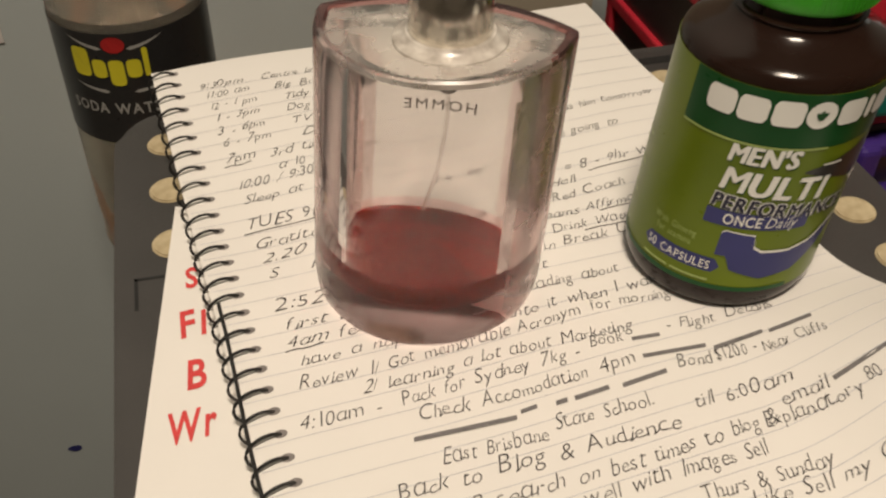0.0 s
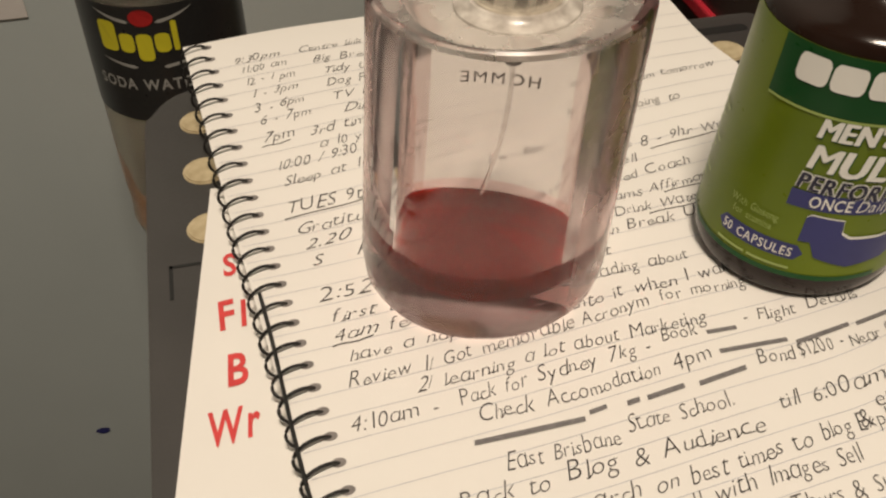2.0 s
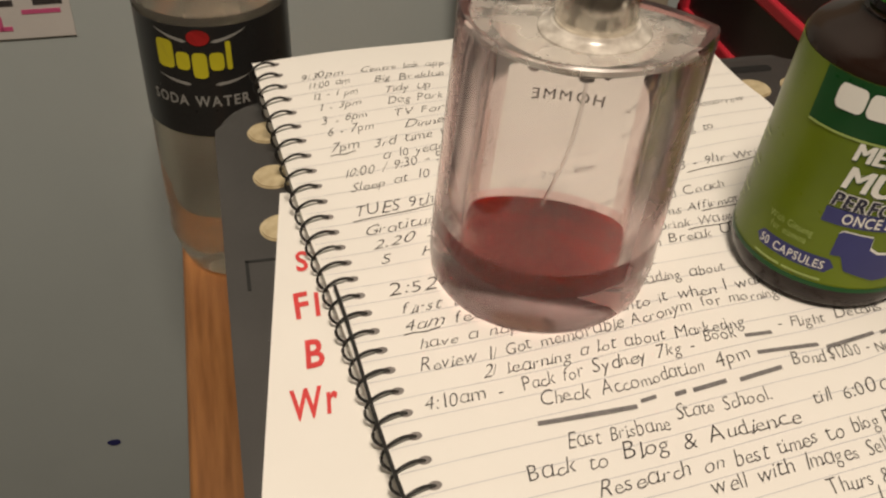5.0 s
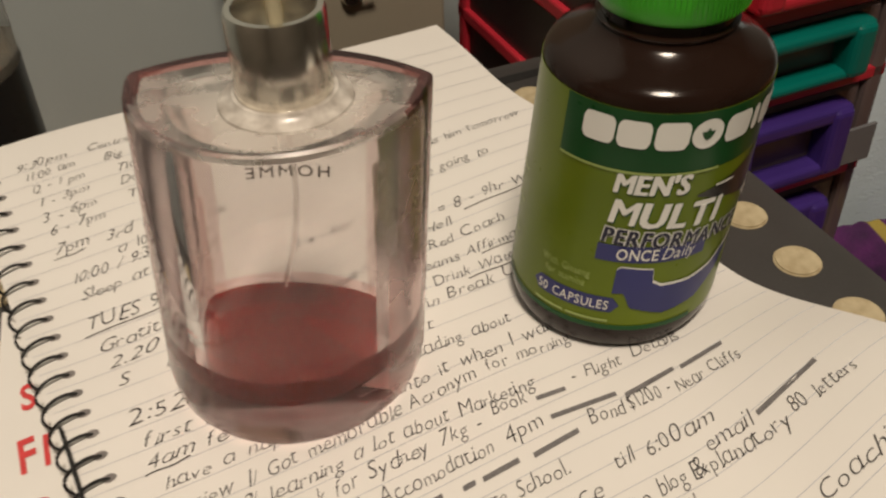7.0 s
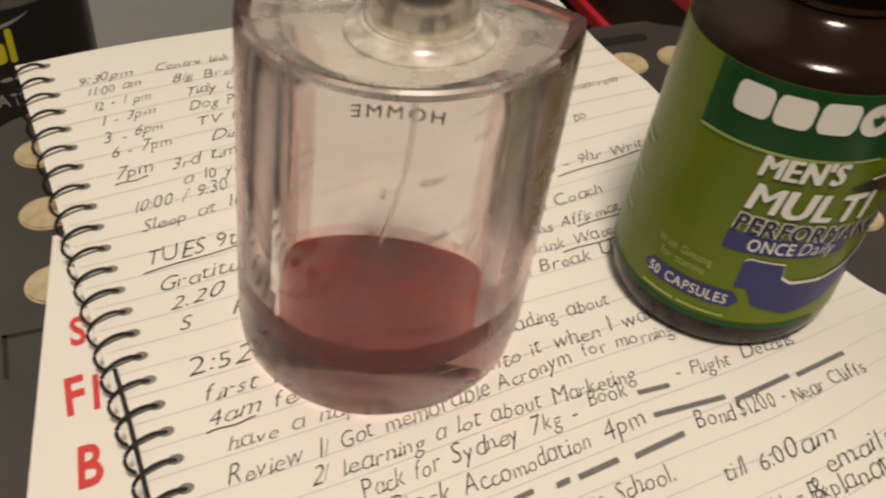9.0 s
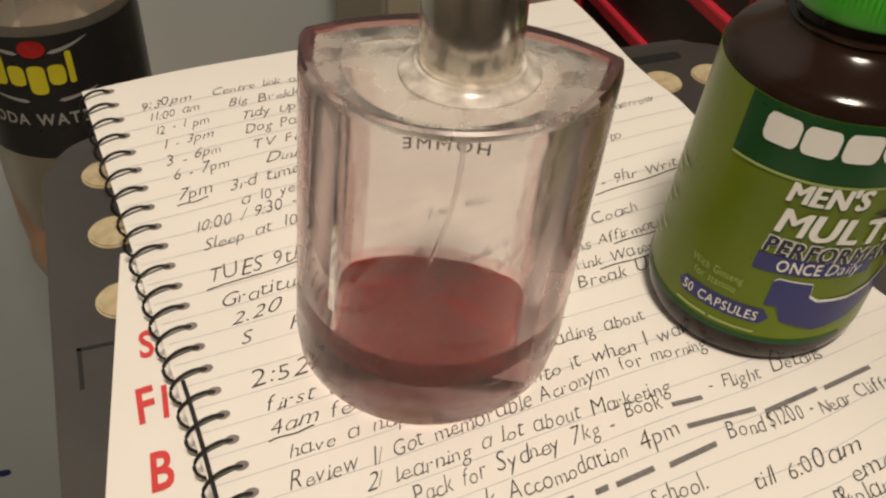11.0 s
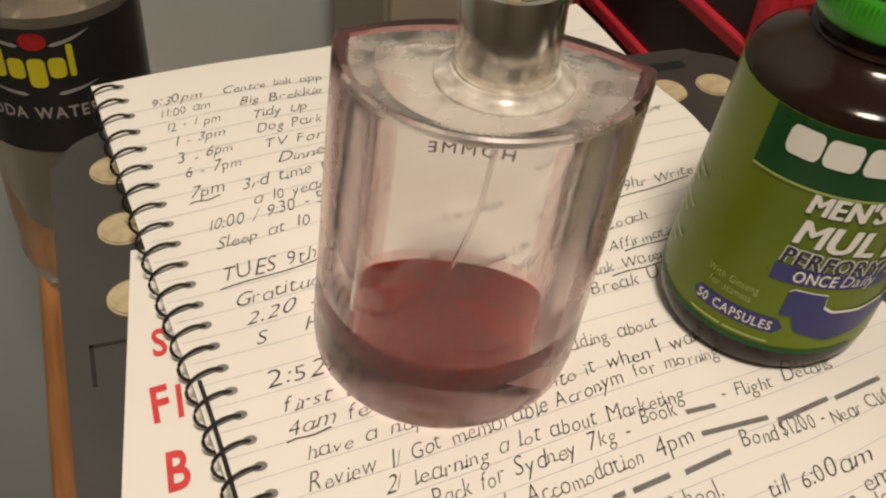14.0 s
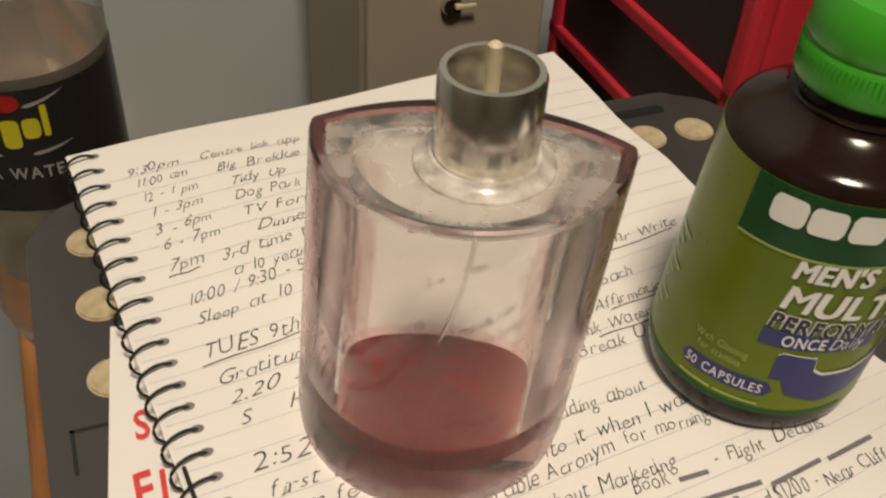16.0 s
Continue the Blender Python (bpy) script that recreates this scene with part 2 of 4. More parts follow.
def wall_card():
    root = empty("wall_note", ROOM @ pose(-0.255, WALL_N, -0.10), "white paper note with pink and dark lettering on the wall", "note")
    part("sheet", box(-0.06, 0.0585, -0.0014, -0.0004, 0.0, 0.09, 0.0002), "card", root)
    for k, (x, z, w, h, m) in enumerate(((0.028, 0.017, 0.024, 0.003, "pink_print"), (-0.035, 0.017, 0.045, 0.003, "pink_print"), (0.012, 0.006, 0.003, 0.010, "pink_print"), (0.0135, 0.006, 0.007, 0.003, "pink_print"), (-0.045, 0.024, 0.02, 0.004, "ink"), (-0.015, 0.024, 0.014, 0.004, "ink"), (0.012, 0.023, 0.012, 0.004, "ink"), (0.036, 0.023, 0.018, 0.004, "ink"))):
        part("print_bar", box(x, x + w, -0.0017, -0.0013, z, z + h), m, root)


wall_card()


def table():
    a0, a1, b0, b1 = -0.145, 0.95, -0.15, 0.40
    root = empty("wooden_table", ROOM @ pose(0.4, 0.0, GROUND), "orange-brown varnished wooden table against the wall", "table")
    inv = pose(-0.4, 0.0, -GROUND)
    part("tabletop", box(a0, a1, b0, b1, TABLE - 0.03, TABLE, 0.004, 3), "wood", root, "varnished wood grain tabletop", matrix=inv)
    for a in (a0 + 0.05, a1 - 0.10):
        for b in (b0 + 0.05, b1 - 0.10):
            part("leg", box(a, a + 0.05, b, b + 0.05, GROUND, TABLE - 0.03, 0.004), "wood", root, matrix=inv)
    part("apron", box(a0 + 0.06, a1 - 0.06, b1 - 0.07, b1 - 0.05, TABLE - 0.11, TABLE - 0.03, 0.002), "wood", root, matrix=inv)


table()


def ceiling_lamp():
    root = empty("ceiling_lamp", pose(0.14, -0.5, CEILING), "round white ceiling lamp", "ceiling lamp")
    part("rim", lathe([(0.0, 0.0), (0.2, 0.0), (0.2, -0.03), (0.185, -0.03), (0.185, -0.008), (0.0, -0.008)], 48), "ceiling", root, smooth=True)
    return root


ceiling_lamp()


# ---- the folding step stool ----
SA0, SA1, SB0, SB1 = -0.109, 0.171, -0.12, 0.168


def step_stool():
    root = empty("step_stool", ROOM @ pose(0.03, 0.03, TABLE), "dark grey plastic folding step stool with cream grip dots", "step stool")
    inv = pose(-0.03, -0.03, -TABLE)
    top = slab(rounded([(SA0, SB0), (SA1, SB0), (SA1, SB1), (SA0, SB1)], 0.03, 8), STOOL - 0.022, STOOL)
    edges = [e for e in top.edges if abs(e.verts[0].co.z - STOOL) < 1e-6 and abs(e.verts[1].co.z - STOOL) < 1e-6]
    bmesh.ops.bevel(top, geom=edges, offset=0.004, segments=3, affect="EDGES", profile=0.5)
    part("top", top, "stool", root, smooth=True, matrix=inv)
    # flared skirt below the top, wider towards the floor
    for side, (a, out) in enumerate(((SA0, -1), (SA1, 1))):
        bm = bmesh.new()
        pts = [(SB0 + 0.02, STOOL - 0.02), (SB1 - 0.02, STOOL - 0.02), (SB1 - 0.005, TABLE), (SB1 - 0.055, TABLE), (SB1 - 0.075, TABLE + 0.09), (SB0 + 0.075, TABLE + 0.09), (SB0 + 0.055, TABLE), (SB0 + 0.005, TABLE)]
        inner = [bm.verts.new((a - out * 0.022 + out * 0.006 * (0 - z + STOOL) / 0.22, b, z)) for b, z in pts]
        outer = [bm.verts.new((a - out * 0.006 + out * 0.006 * (0 - z + STOOL) / 0.22, b, z)) for b, z in pts]
        bm.faces.new(inner)
        bm.faces.new(outer[::-1])
        for i in range(len(pts)):
            j = (i + 1) % len(pts)
            bm.faces.new((inner[i], inner[j], outer[j], outer[i]))
        part("leg_panel", bm, "stool", root, matrix=inv)
    for b in (SB0 + 0.03, SB1 - 0.03):
        part("cross_panel", box(SA0 + 0.02, SA1 - 0.02, b - 0.006, b + 0.006, TABLE + 0.07, STOOL - 0.02, 0.002), "stool", root, matrix=inv)
    return root, inv


stool, stool_inv = step_stool()
# hinge outline pressed into the top, and the hand slot at the far edge
for a0, a1, b0, b1 in ((-0.1025, -0.1013, 0.0445, 0.0600), (-0.1025, 0.03, 0.0588, 0.0600)):
    part("hinge_groove", box(a0, a1, b0, b1, STOOL - 0.001, STOOL + 0.0002), "stool_dark", stool, "dark groove of the hinge flap", matrix=stool_inv)
part("hand_slot", slab(rounded([(0.085, 0.1535), (0.142, 0.1535), (0.142, 0.1590), (0.085, 0.1590)], 0.0025, 4), STOOL - 0.001, STOOL + 0.0002), "stool_dark", stool, "dark hand slot", matrix=stool_inv)


def grip_dots():
    base = slab([(0.0078 * math.cos(k * math.pi / 12), 0.0078 * math.sin(k * math.pi / 12)) for k in range(24)], -0.001, 0.0009)
    edges = [e for e in base.edges if e.verts[0].co.z > 0 and e.verts[1].co.z > 0]
    bmesh.ops.bevel(base, geom=edges, offset=0.0006, segments=2, affect="EDGES")
    me = None
    spots = [(-0.0885, 0.1395), (-0.0885, 0.1080), (-0.0885, 0.0760), (0.1245, 0.1390), (0.1460, 0.1385), (0.1525, 0.0940), (0.1525, 0.0650), (0.1525, 0.0360), (0.1525, 0.0085), (0.1525, -0.0195), (0.1525, -0.0480)]
    for a, b in spots:
        if me is None:
            ob = part("grip_dot", base, "grip", stool, "cream rubber grip dot", True)
            me = ob.data
        else:
            ob = new("grip_dot", me)
            ob.parent = stool
            ob["label"] = "cream rubber grip dot"
        ob.matrix_basis = stool_inv @ pose(a, b, STOOL)


grip_dots()


# ---- the notebook ----
HOLE_U, PAGE_L, PAGE_R, PAGE_T, PAGE_B = -0.0657, -0.0742, 0.1225, 0.1725, -0.1125


def smooth01(x):
    x = min(1, max(0, x))
    return x * x * (3 - 2 * x)


def lift(u, v):
    """Height of the open page over its flat part."""
    far = 0.010 * smooth01((v - 0.06) / 0.11)
    near = 0.030 * smooth01(-v / 0.09) * smooth01((u - 0.06) / 0.06)
    return far + near + 0.0006 * math.sin(u * 60 + v * 23)


def right_edge(v):
    """The page's right edge, slightly drawn in towards its far corner."""
    return PAGE_R - 0.0028 * smooth01((v - 0.10) / 0.03) + 0.0026 * smooth01((0.115 - v) / 0.02) * smooth01((v - 0.03) / 0.05)


def page_sheet():
    bm = bmesh.new()
    nu, nv = 60, 80
    grid = [[None] * (nv + 1) for _ in range(nu + 1)]
    for i in range(nu + 1):
        for j in range(nv + 1):
            v = PAGE_B + (PAGE_T - PAGE_B) * j / nv
            u = PAGE_L + (right_edge(v) - PAGE_L) * i / nu
            grid[i][j] = bm.verts.new((u, v, lift(u, v)))
    for i in range(nu):
        for j in range(nv):
            bm.faces.new((grid[i][j], grid[i + 1][j], grid[i + 1][j + 1], grid[i][j + 1]))
    return bm


notebook = empty("spiral_notebook", PAGE @ pose(0, 0, -0.008), "open spiral-bound notebook with ruled pages full of handwriting", "notebook")
nb = pose(0, 0, 0.008)
sheet = part("page", page_sheet(), "paper", notebook, "ruled white page covered in black handwriting", True, nb)
block = box(PAGE_L + 0.001, PAGE_R - 0.0034, PAGE_B, PAGE_T - 0.001, -0.0072, -0.0010, 0.0008)
part("page_block", block, "paper", notebook, matrix=nb)


def rules():
    n = 40
    for k in range(-12, 23):
        v0 = -0.0048 + 0.0083 * k
        if not PAGE_B + 0.004 < v0 < PAGE_T - 0.012:
            continue
        verts, faces = [], []
        for i in range(n + 1):
            u = PAGE_L + 0.001 + (right_edge(v0) - PAGE_L - 0.002) * i / n
            z = lift(u, v0) + 0.00012
            verts += [(u, v0 - 0.00012, z), (u, v0 + 0.00012, z)]
            if i:
                p = len(verts)
                faces.append((p - 4, p - 2, p - 1, p - 3))
        me = bpy.data.meshes.new("ruled_line")
        me.from_pydata(verts, [], faces)
        me.materials.append(M["rule"])
        ob = new("ruled_line", me)
        ob.parent, ob.matrix_basis = notebook, nb


rules()


def tube(points, radius, sides=8, bm=None):
    bm = bm or bmesh.new()
    rings = []
    for i, p in enumerate(points):
        p = Vector(p)
        d = (Vector(points[min(i + 1, len(points) - 1)]) - Vector(points[max(i - 1, 0)])).normalized()
        s = d.cross(Vector((0.31, 0.2, 0.93))).normalized()
        t = d.cross(s)
        rings.append([bm.verts.new(p + radius * (math.cos(2 * math.pi * k / sides) * s + math.sin(2 * math.pi * k / sides) * t)) for k in range(sides)])
    for a, b in zip(rings, rings[1:]):
        for k in range(sides):
            bm.faces.new((a[k], a[(k + 1) % sides], b[(k + 1) % sides], b[k]))
    bm.faces.new(rings[0][::-1])
    bm.faces.new(rings[-1])
    return bm


def spiral():
    pitch = 0.0085
    for k in range(33):
        v = 0.1684 - k * pitch
        if v < PAGE_B + 0.004:
            break
        z0 = lift(HOLE_U, v)
        ru, rz, cu, cz = 0.0056, 0.0044, HOLE_U - 0.0048, z0 - 0.0022
        pts = []
        for i in range(29):
            a = radians(30 + 300 * i / 28)
            pts.append((cu + ru * math.cos(a), v - pitch * 0.75 * i / 28, cz + rz * math.sin(a)))
        part("wire_loop", tube(pts, 0.0005 + 0.00003 * math.sin(k * 2.3)), "wire", notebook, smooth=True, matrix=nb)
        hole = slab([(HOLE_U + 0.0019 * math.cos(q * math.pi / 8), v + 0.0001 + 0.0014 * math.sin(q * math.pi / 8)) for q in range(16)], z0 + 0.0001, z0 + 0.0002)
        part("punched_hole", hole, "print_etch", notebook, "dark punched hole", matrix=nb)


spiral()
part("spine_cord", tube([(-0.0736 + 0.0012 * math.sin(v * 40), v, 0.0022 + 0.0004 * math.sin(v * 90)) for v in [0.037 - 0.006 * k for k in range(25)]], 0.0006), "wire", notebook, "thin black cord under the wire", True, nb)

# ---- handwriting ----
GLYPHS = {}


def glyph(ch, thin):
    """Triangles of one letter of the built-in font, one unit high, with its advance."""
    thin = min(thin, 0.0) if ch == "M" else thin
    key = (ch, thin)
    if key not in GLYPHS:
        cu = bpy.data.curves.new("letter", "FONT")
        cu.body, cu.size, cu.offset, cu.resolution_u = ch, 1.0, thin, 3
        ob = bpy.data.objects.new("letter", cu)
        scene.collection.objects.link(ob)
        bpy.context.view_layer.update()
        me = bpy.data.meshes.new_from_object(ob.evaluated_get(bpy.context.evaluated_depsgraph_get()))
        co = [tuple(v.co[:2]) for v in me.vertices]
        faces = [tuple(p.vertices) for p in me.polygons]
        wide = max((c[0] for c in co), default=0.25) + 0.08
        bpy.data.objects.remove(ob)
        bpy.data.curves.remove(cu)
        bpy.data.meshes.remove(me)
        GLYPHS[key] = (co, faces, wide)
    return GLYPHS[key]


def layout(text, size, thin=-0.012, slant=0.0, jitter=0.0, squeeze=1.0, spacing=0.0, rng=None):
    """Flat letters in a row."""
    verts, faces, x = [], [], 0.0
    for ch in text:
        if ch == " ":
            x += 0.42 * size * squeeze
            continue
        co, fs, wide = glyph(ch, thin)
        k = size * (1 + (rng.uniform(-jitter, jitter) if jitter else 0))
        tilt = rng.uniform(-jitter, jitter) * 0.6 if jitter else 0
        dy = rng.uniform(-jitter, jitter) * 0.25 * size if jitter else 0
        n = len(verts)
        for a, b in co:
            px, py = a * k * squeeze + slant * b * k, b * k
            verts.append((x + px - tilt * py, py + tilt * px + dy))
        faces += [tuple(n + q for q in f) for f in fs]
        x += (wide + spacing) * k * squeeze
    return verts, faces, x


def flat_mesh(name, verts, faces, material, parent, matrix, label=""):
    me = bpy.data.meshes.new(name)
    me.from_pydata(verts, [], faces)
    me.materials.append(M[material])
    ob = new(name, me)
    ob.parent, ob.matrix_basis = parent, matrix
    if label:
        ob["label"] = label
    return ob


HAND = random.Random(4)


def joined(text, size):
    """A handwritten word: single-storey letters, low bowls, and pen strokes that join the small ones."""
    text = text.replace("a", "\u0251")
    verts, faces, x, last = [], [], 0.0, None
    for ch in text:
        co, fs, wide = glyph(ch, -0.016)
        small = ch in "bcdefhijklmnopqrstuvxyz\u0251"
        k = size * HAND.uniform(0.88, 1.10)
        tilt, dy, lean = HAND.uniform(-0.12, 0.12), HAND.uniform(-0.05, 0.05) * size, HAND.uniform(0.26, 0.48)
        low = HAND.uniform(0.80, 0.96) if ch in "cegimnopqrsuvxyz\u0251" else 1.0
        bend = HAND.uniform(-0.10, 0.10)
        n = len(verts)
        left = min((c[0] for c in co), default=0.0)
        for a, b in co:
            y = b * low if 0 < b < 0.55 else b - 0.55 * (1 - low) if b >= 0.55 else b * 1.15
            px = a * k * 0.78 + (lean * y + bend * y * y) * k
            verts.append((x + px - tilt * y * k * 0.4, y * k + tilt * a * k * 0.35 + dy))
        faces += [tuple(n + q for q in f) for f in fs]
        if small and ch not in "tfl" and last is not None:
            a0, b0 = last
            a1, b1 = x + (left + 0.05) * k * 0.78 + 0.02 * k, 0.10 * k + dy
            n = len(verts)
            for i in range(5):
                q = i / 4
                y = b0 + (b1 - b0) * q * q
                verts += [(a0 + (a1 - a0) * q, y), (a0 + (a1 - a0) * q - 0.012 * size, y + 0.036 * size)]
                if i:
                    faces.append((n + 2 * i - 2, n + 2 * i, n + 2 * i + 1, n + 2 * i - 1))
        last = (x + (wide - 0.17) * k * 0.78, 0.02 * k + dy) if small and ch not in "bfgjopqrsvxy" else None
        x += (wide - 0.005) * k * 0.78
    return verts, faces, x


def write(text, u, v, size=0.0052, wide=None, slope=0.0):
    """One line of notes, word by word; words in [ ] become plain bars."""
    words, x = [], 0.0
    for raw in text.split(" "):
        wave = HAND.uniform(-0.05, 0.05) * size
        bar = raw.startswith("[")
        if bar:
            w = 0.46 * size * len(raw.strip("[]"))
            vs = [(0, wave), (w, wave), (w + 0.07 * size, 0.2 * size + wave), (0.07 * size, 0.2 * size + wave)]
            fs = [(0, 1, 2, 3)]
        else:
            vs, fs, w = joined(raw, size)
            vs = [(a, b * 0.94 + wave) for a, b in vs]
        words.append((x, vs, fs, "ink_faint" if bar else "ink"))
        x += w + 0.34 * size
    k = wide / (x - 0.34 * size) if wide else 1.0
    for x0, vs, fs, pen in words:
        out = []
        for a, b in vs:
            pu = u + (x0 + a) * k
            pv = v + b + slope * (pu - u)
            out.append((pu, pv, lift(pu, pv) + 0.00022))
        flat_mesh("handwritten_word", out, fs, pen, notebook, nb)


def underline(u, v, length, angle=0.0):
    out, faces = [], []
    for i in range(9):
        a = length * i / 8
        pu, pv = u + a * math.cos(radians(angle)), v + a * math.sin(radians(angle)) + 0.0003 * math.sin(i)
        out += [(pu, pv, lift(pu, pv) + 0.00022), (pu, pv + 0.00045, lift(pu, pv) + 0.00022)]
        if i:
            p = len(out)
            faces.append((p - 4, p - 2, p - 1, p - 3))
    flat_mesh("pen_underline", out, faces, "ink", notebook, nb)


# words, start along the line, height on the page, size, length, slope
NOTES = (
    ("9:30pm", -0.0582, 0.1536, 0.0066, 0.0175), ("Centre link app", -0.0342, 0.1525, 0.0062, 0.036),
    ("11:00 am", -0.0570, 0.1470, 0.0060, 0.0175), ("Big Brekkie", -0.0305, 0.1448, 0.0066, 0.030),
    ("12 - 1 pm", -0.0566, 0.1398, 0.0062, 0.0185), ("Tidy Up", -0.0285, 0.1372, 0.0064, 0.020),
    ("1 - 3pm", -0.0562, 0.1322, 0.0062, 0.0175), ("Dog Park", -0.0290, 0.1300, 0.0066, 0.023),
    ("3 - 6pm", -0.0568, 0.1243, 0.0066, 0.0185), ("TV Fort", -0.0289, 0.1222, 0.0066, 0.023),
    ("6 - 7pm", -0.0561, 0.1172, 0.0068, 0.0185), ("Dinner", -0.0270, 0.1143, 0.0066, 0.020),
    ("7pm", -0.0571, 0.1085, 0.0072, 0.0115), ("3rd time this", -0.0410, 0.1070, 0.0074, 0.036),
    ("a 10 year", -0.0396, 0.1000, 0.0066, 0.024),
    ("10:00 / 9:30 - 5", -0.0557, 0.0940, 0.0070, 0.038), ("Sleep at 10", -0.0552, 0.0862, 0.0070, 0.030),
    ("TUES 9th", -0.0572, 0.0726, 0.0088, 0.029), ("Gratitude", -0.0568, 0.0622, 0.0078, 0.029),
    ("2.20 -", -0.0555, 0.0541, 0.0078, 0.021), ("S   H", -0.0552, 0.0460, 0.0080, 0.019),
    ("2:52", -0.0572, 0.0298, 0.0088, 0.0165), ("first &", -0.0556, 0.0205, 0.0076, 0.021),
    ("4am feel", -0.0570, 0.0128, 0.0076, 0.027), ("have a nap", -0.0548, 0.0042, 0.0070, 0.032),
    ("Acronym", 0.0104, -0.0042, 0.0078, 0.0216, 0.028), ("for morning", 0.0356, -0.0035, 0.0076, 0.0272, -0.066), ("about Marketing", 0.0042, -0.0121, 0.0076, 0.0397, -0.065),
    ("Sydney 7kg -", -0.0095, -0.0188, 0.0080, 0.0336, -0.033), ("Book", 0.0279, -0.0176, 0.0078, 0.0112, -0.098), ("[Uber]", 0.0413, -0.0189, 0.0074, 0.0089, -0.101),
    ("- Flight", 0.0535, -0.0183, 0.0074, 0.0164, -0.128), ("Details", 0.0732, -0.0189, 0.0074, 0.0159, -0.150), ("Check", -0.0290, -0.0254, 0.0084, 0.0156, -0.103),
    ("Accomodation", -0.0104, -0.0277, 0.0084, 0.0328, -0.018), ("4pm", 0.0260, -0.0282, 0.0084, 0.0124, 0.060), ("[Kangaroo]", 0.0409, -0.0270, 0.0078, 0.0201, -0.095),
    ("[Point]", 0.0627, -0.0300, 0.0074, 0.0166, 0.012), ("[4/49]", 0.0810, -0.0309, 0.0076, 0.0139, -0.036), ("[Lockerbie]", -0.0324, -0.0327, 0.0080, 0.0294, -0.071),
    ("[st]", -0.0011, -0.0336, 0.0070, 0.0050, 0.060), ("[K]", 0.0092, -0.0342, 0.0080, 0.0036, 0.028), ("[Point]", 0.0150, -0.0343, 0.0080, 0.0109, 0.028),
    ("[4169]", 0.0298, -0.0353, 0.0080, 0.0146, 0.060), ("Bond", 0.0483, -0.0340, 0.0078, 0.0112, -0.098), ("$1200 -", 0.0608, -0.0348, 0.0078, 0.0134, -0.097),
    ("Near Cliffs", 0.0750, -0.0366, 0.0074, 0.0195, -0.144), ("East Brisbane", -0.0280, -0.0426, 0.0084, 0.0308, -0.055), ("State School.", 0.0053, -0.0423, 0.0082, 0.0300, -0.040),
    ("Blog & Audience", -0.0153, -0.0506, 0.0090, 0.0536, -0.058), ("till 6:00am", 0.0451, -0.0485, 0.0082, 0.0308, -0.055), ("best times to", 0.0124, -0.0610, 0.0086, 0.0341, -0.006),
    ("blog &", 0.0493, -0.0606, 0.0082, 0.0153, -0.007), ("email", 0.0681, -0.0570, 0.0082, 0.0133, -0.105), ("[facebook]", 0.0833, -0.0572, 0.0084, 0.0191, 0.060),
    ("Images Sell", 0.0298, -0.0672, 0.0084, 0.0258, -0.081), ("Explanatory", 0.0596, -0.0612, 0.0084, 0.0270, -0.148), ("80 letters", 0.0885, -0.0640, 0.0080, 0.0170, -0.080),
    ("Review 1/ Got memorable", -0.0577, -0.0046, 0.0082, 0.0660, 0.0), ("2/ learning a lot", -0.0408, -0.0118, 0.0074, 0.0430, 0.0), ("4:10am -", -0.0608, -0.0196, 0.0084, 0.0235, 0.0),
    ("Pack for", -0.0315, -0.0190, 0.0080, 0.0195, 0.0), ("Back to", -0.0425, -0.0505, 0.0084, 0.0230, 0.0), ("Research on", -0.0270, -0.0600, 0.0082, 0.0370, 0.0),
    ("well with", 0.0020, -0.0672, 0.0080, 0.0250, 0.0), ("Thurs & Sunday", 0.0310, -0.0766, 0.0078, 0.038, -0.06), ("Like Sell my Coaching", 0.0420, -0.0828, 0.0078, 0.060, -0.06),
    ("his him tomorrow", 0.0740, 0.1010, 0.0062, 0.041), ("be going to", 0.0640, 0.0872, 0.0066, 0.029),
    ("= 8 - 9hr Write", 0.0600, 0.0680, 0.0076, 0.046), ("Hell", 0.0500, 0.0606, 0.0066, 0.012),
    ("Red Coach", 0.0480, 0.0531, 0.0076, 0.030), ("dreams Affirmations", 0.0360, 0.0440, 0.0072, 0.052),
    ("I Drink Water", 0.0370, 0.0360, 0.0072, 0.036), ("in Break Ur", 0.0340, 0.0285, 0.0074, 0.035),
    ("reading about", 0.0180, 0.0110, 0.0076, 0.0350), ("into it when I wake", 0.0105, 0.0020, 0.0078, 0.055),
    ("2018", -0.0060, 0.0600, 0.0066, 0.012), ("2 w - 10am", 0.0140, 0.0760, 0.0066, 0.026),
    ("In gratitude I am", 0.0040, 0.0520, 0.0066, 0.038), ("dream body", 0.0120, 0.0440, 0.0066, 0.026),
    ("t", 0.0290, 0.0200, 0.0070, 0.003),
)
for u, v, w in ((-0.022, 0.0541, 0.020), (-0.025, 0.0380, 0.030), (-0.030, 0.0205, 0.020)):
    n = max(2, round(w / 0.007))
    for q in range(n):
        a, b = u + w * q / n, u + w * (q + 0.72) / n
        flat_mesh("unread_word", [(p, r, lift(p, r) + 0.00022) for p, r in ((a, v), (b, v), (b + 0.0004, v + 0.0012), (a + 0.0004, v + 0.0012))], [(0, 1, 2, 3)], "ink_faint", notebook, nb)
for note in NOTES:
    write(*note)
underline(-0.0575, 0.1062, 0.010, 3)
underline(-0.0580, 0.0700, 0.036, 3)
underline(-0.0575, 0.0112, 0.012, 3)
underline(0.0690, 0.0652, 0.034, 2)
underline(0.0620, 0.0425, 0.026, 1)
underline(0.0520, 0.0340, 0.024, 1)


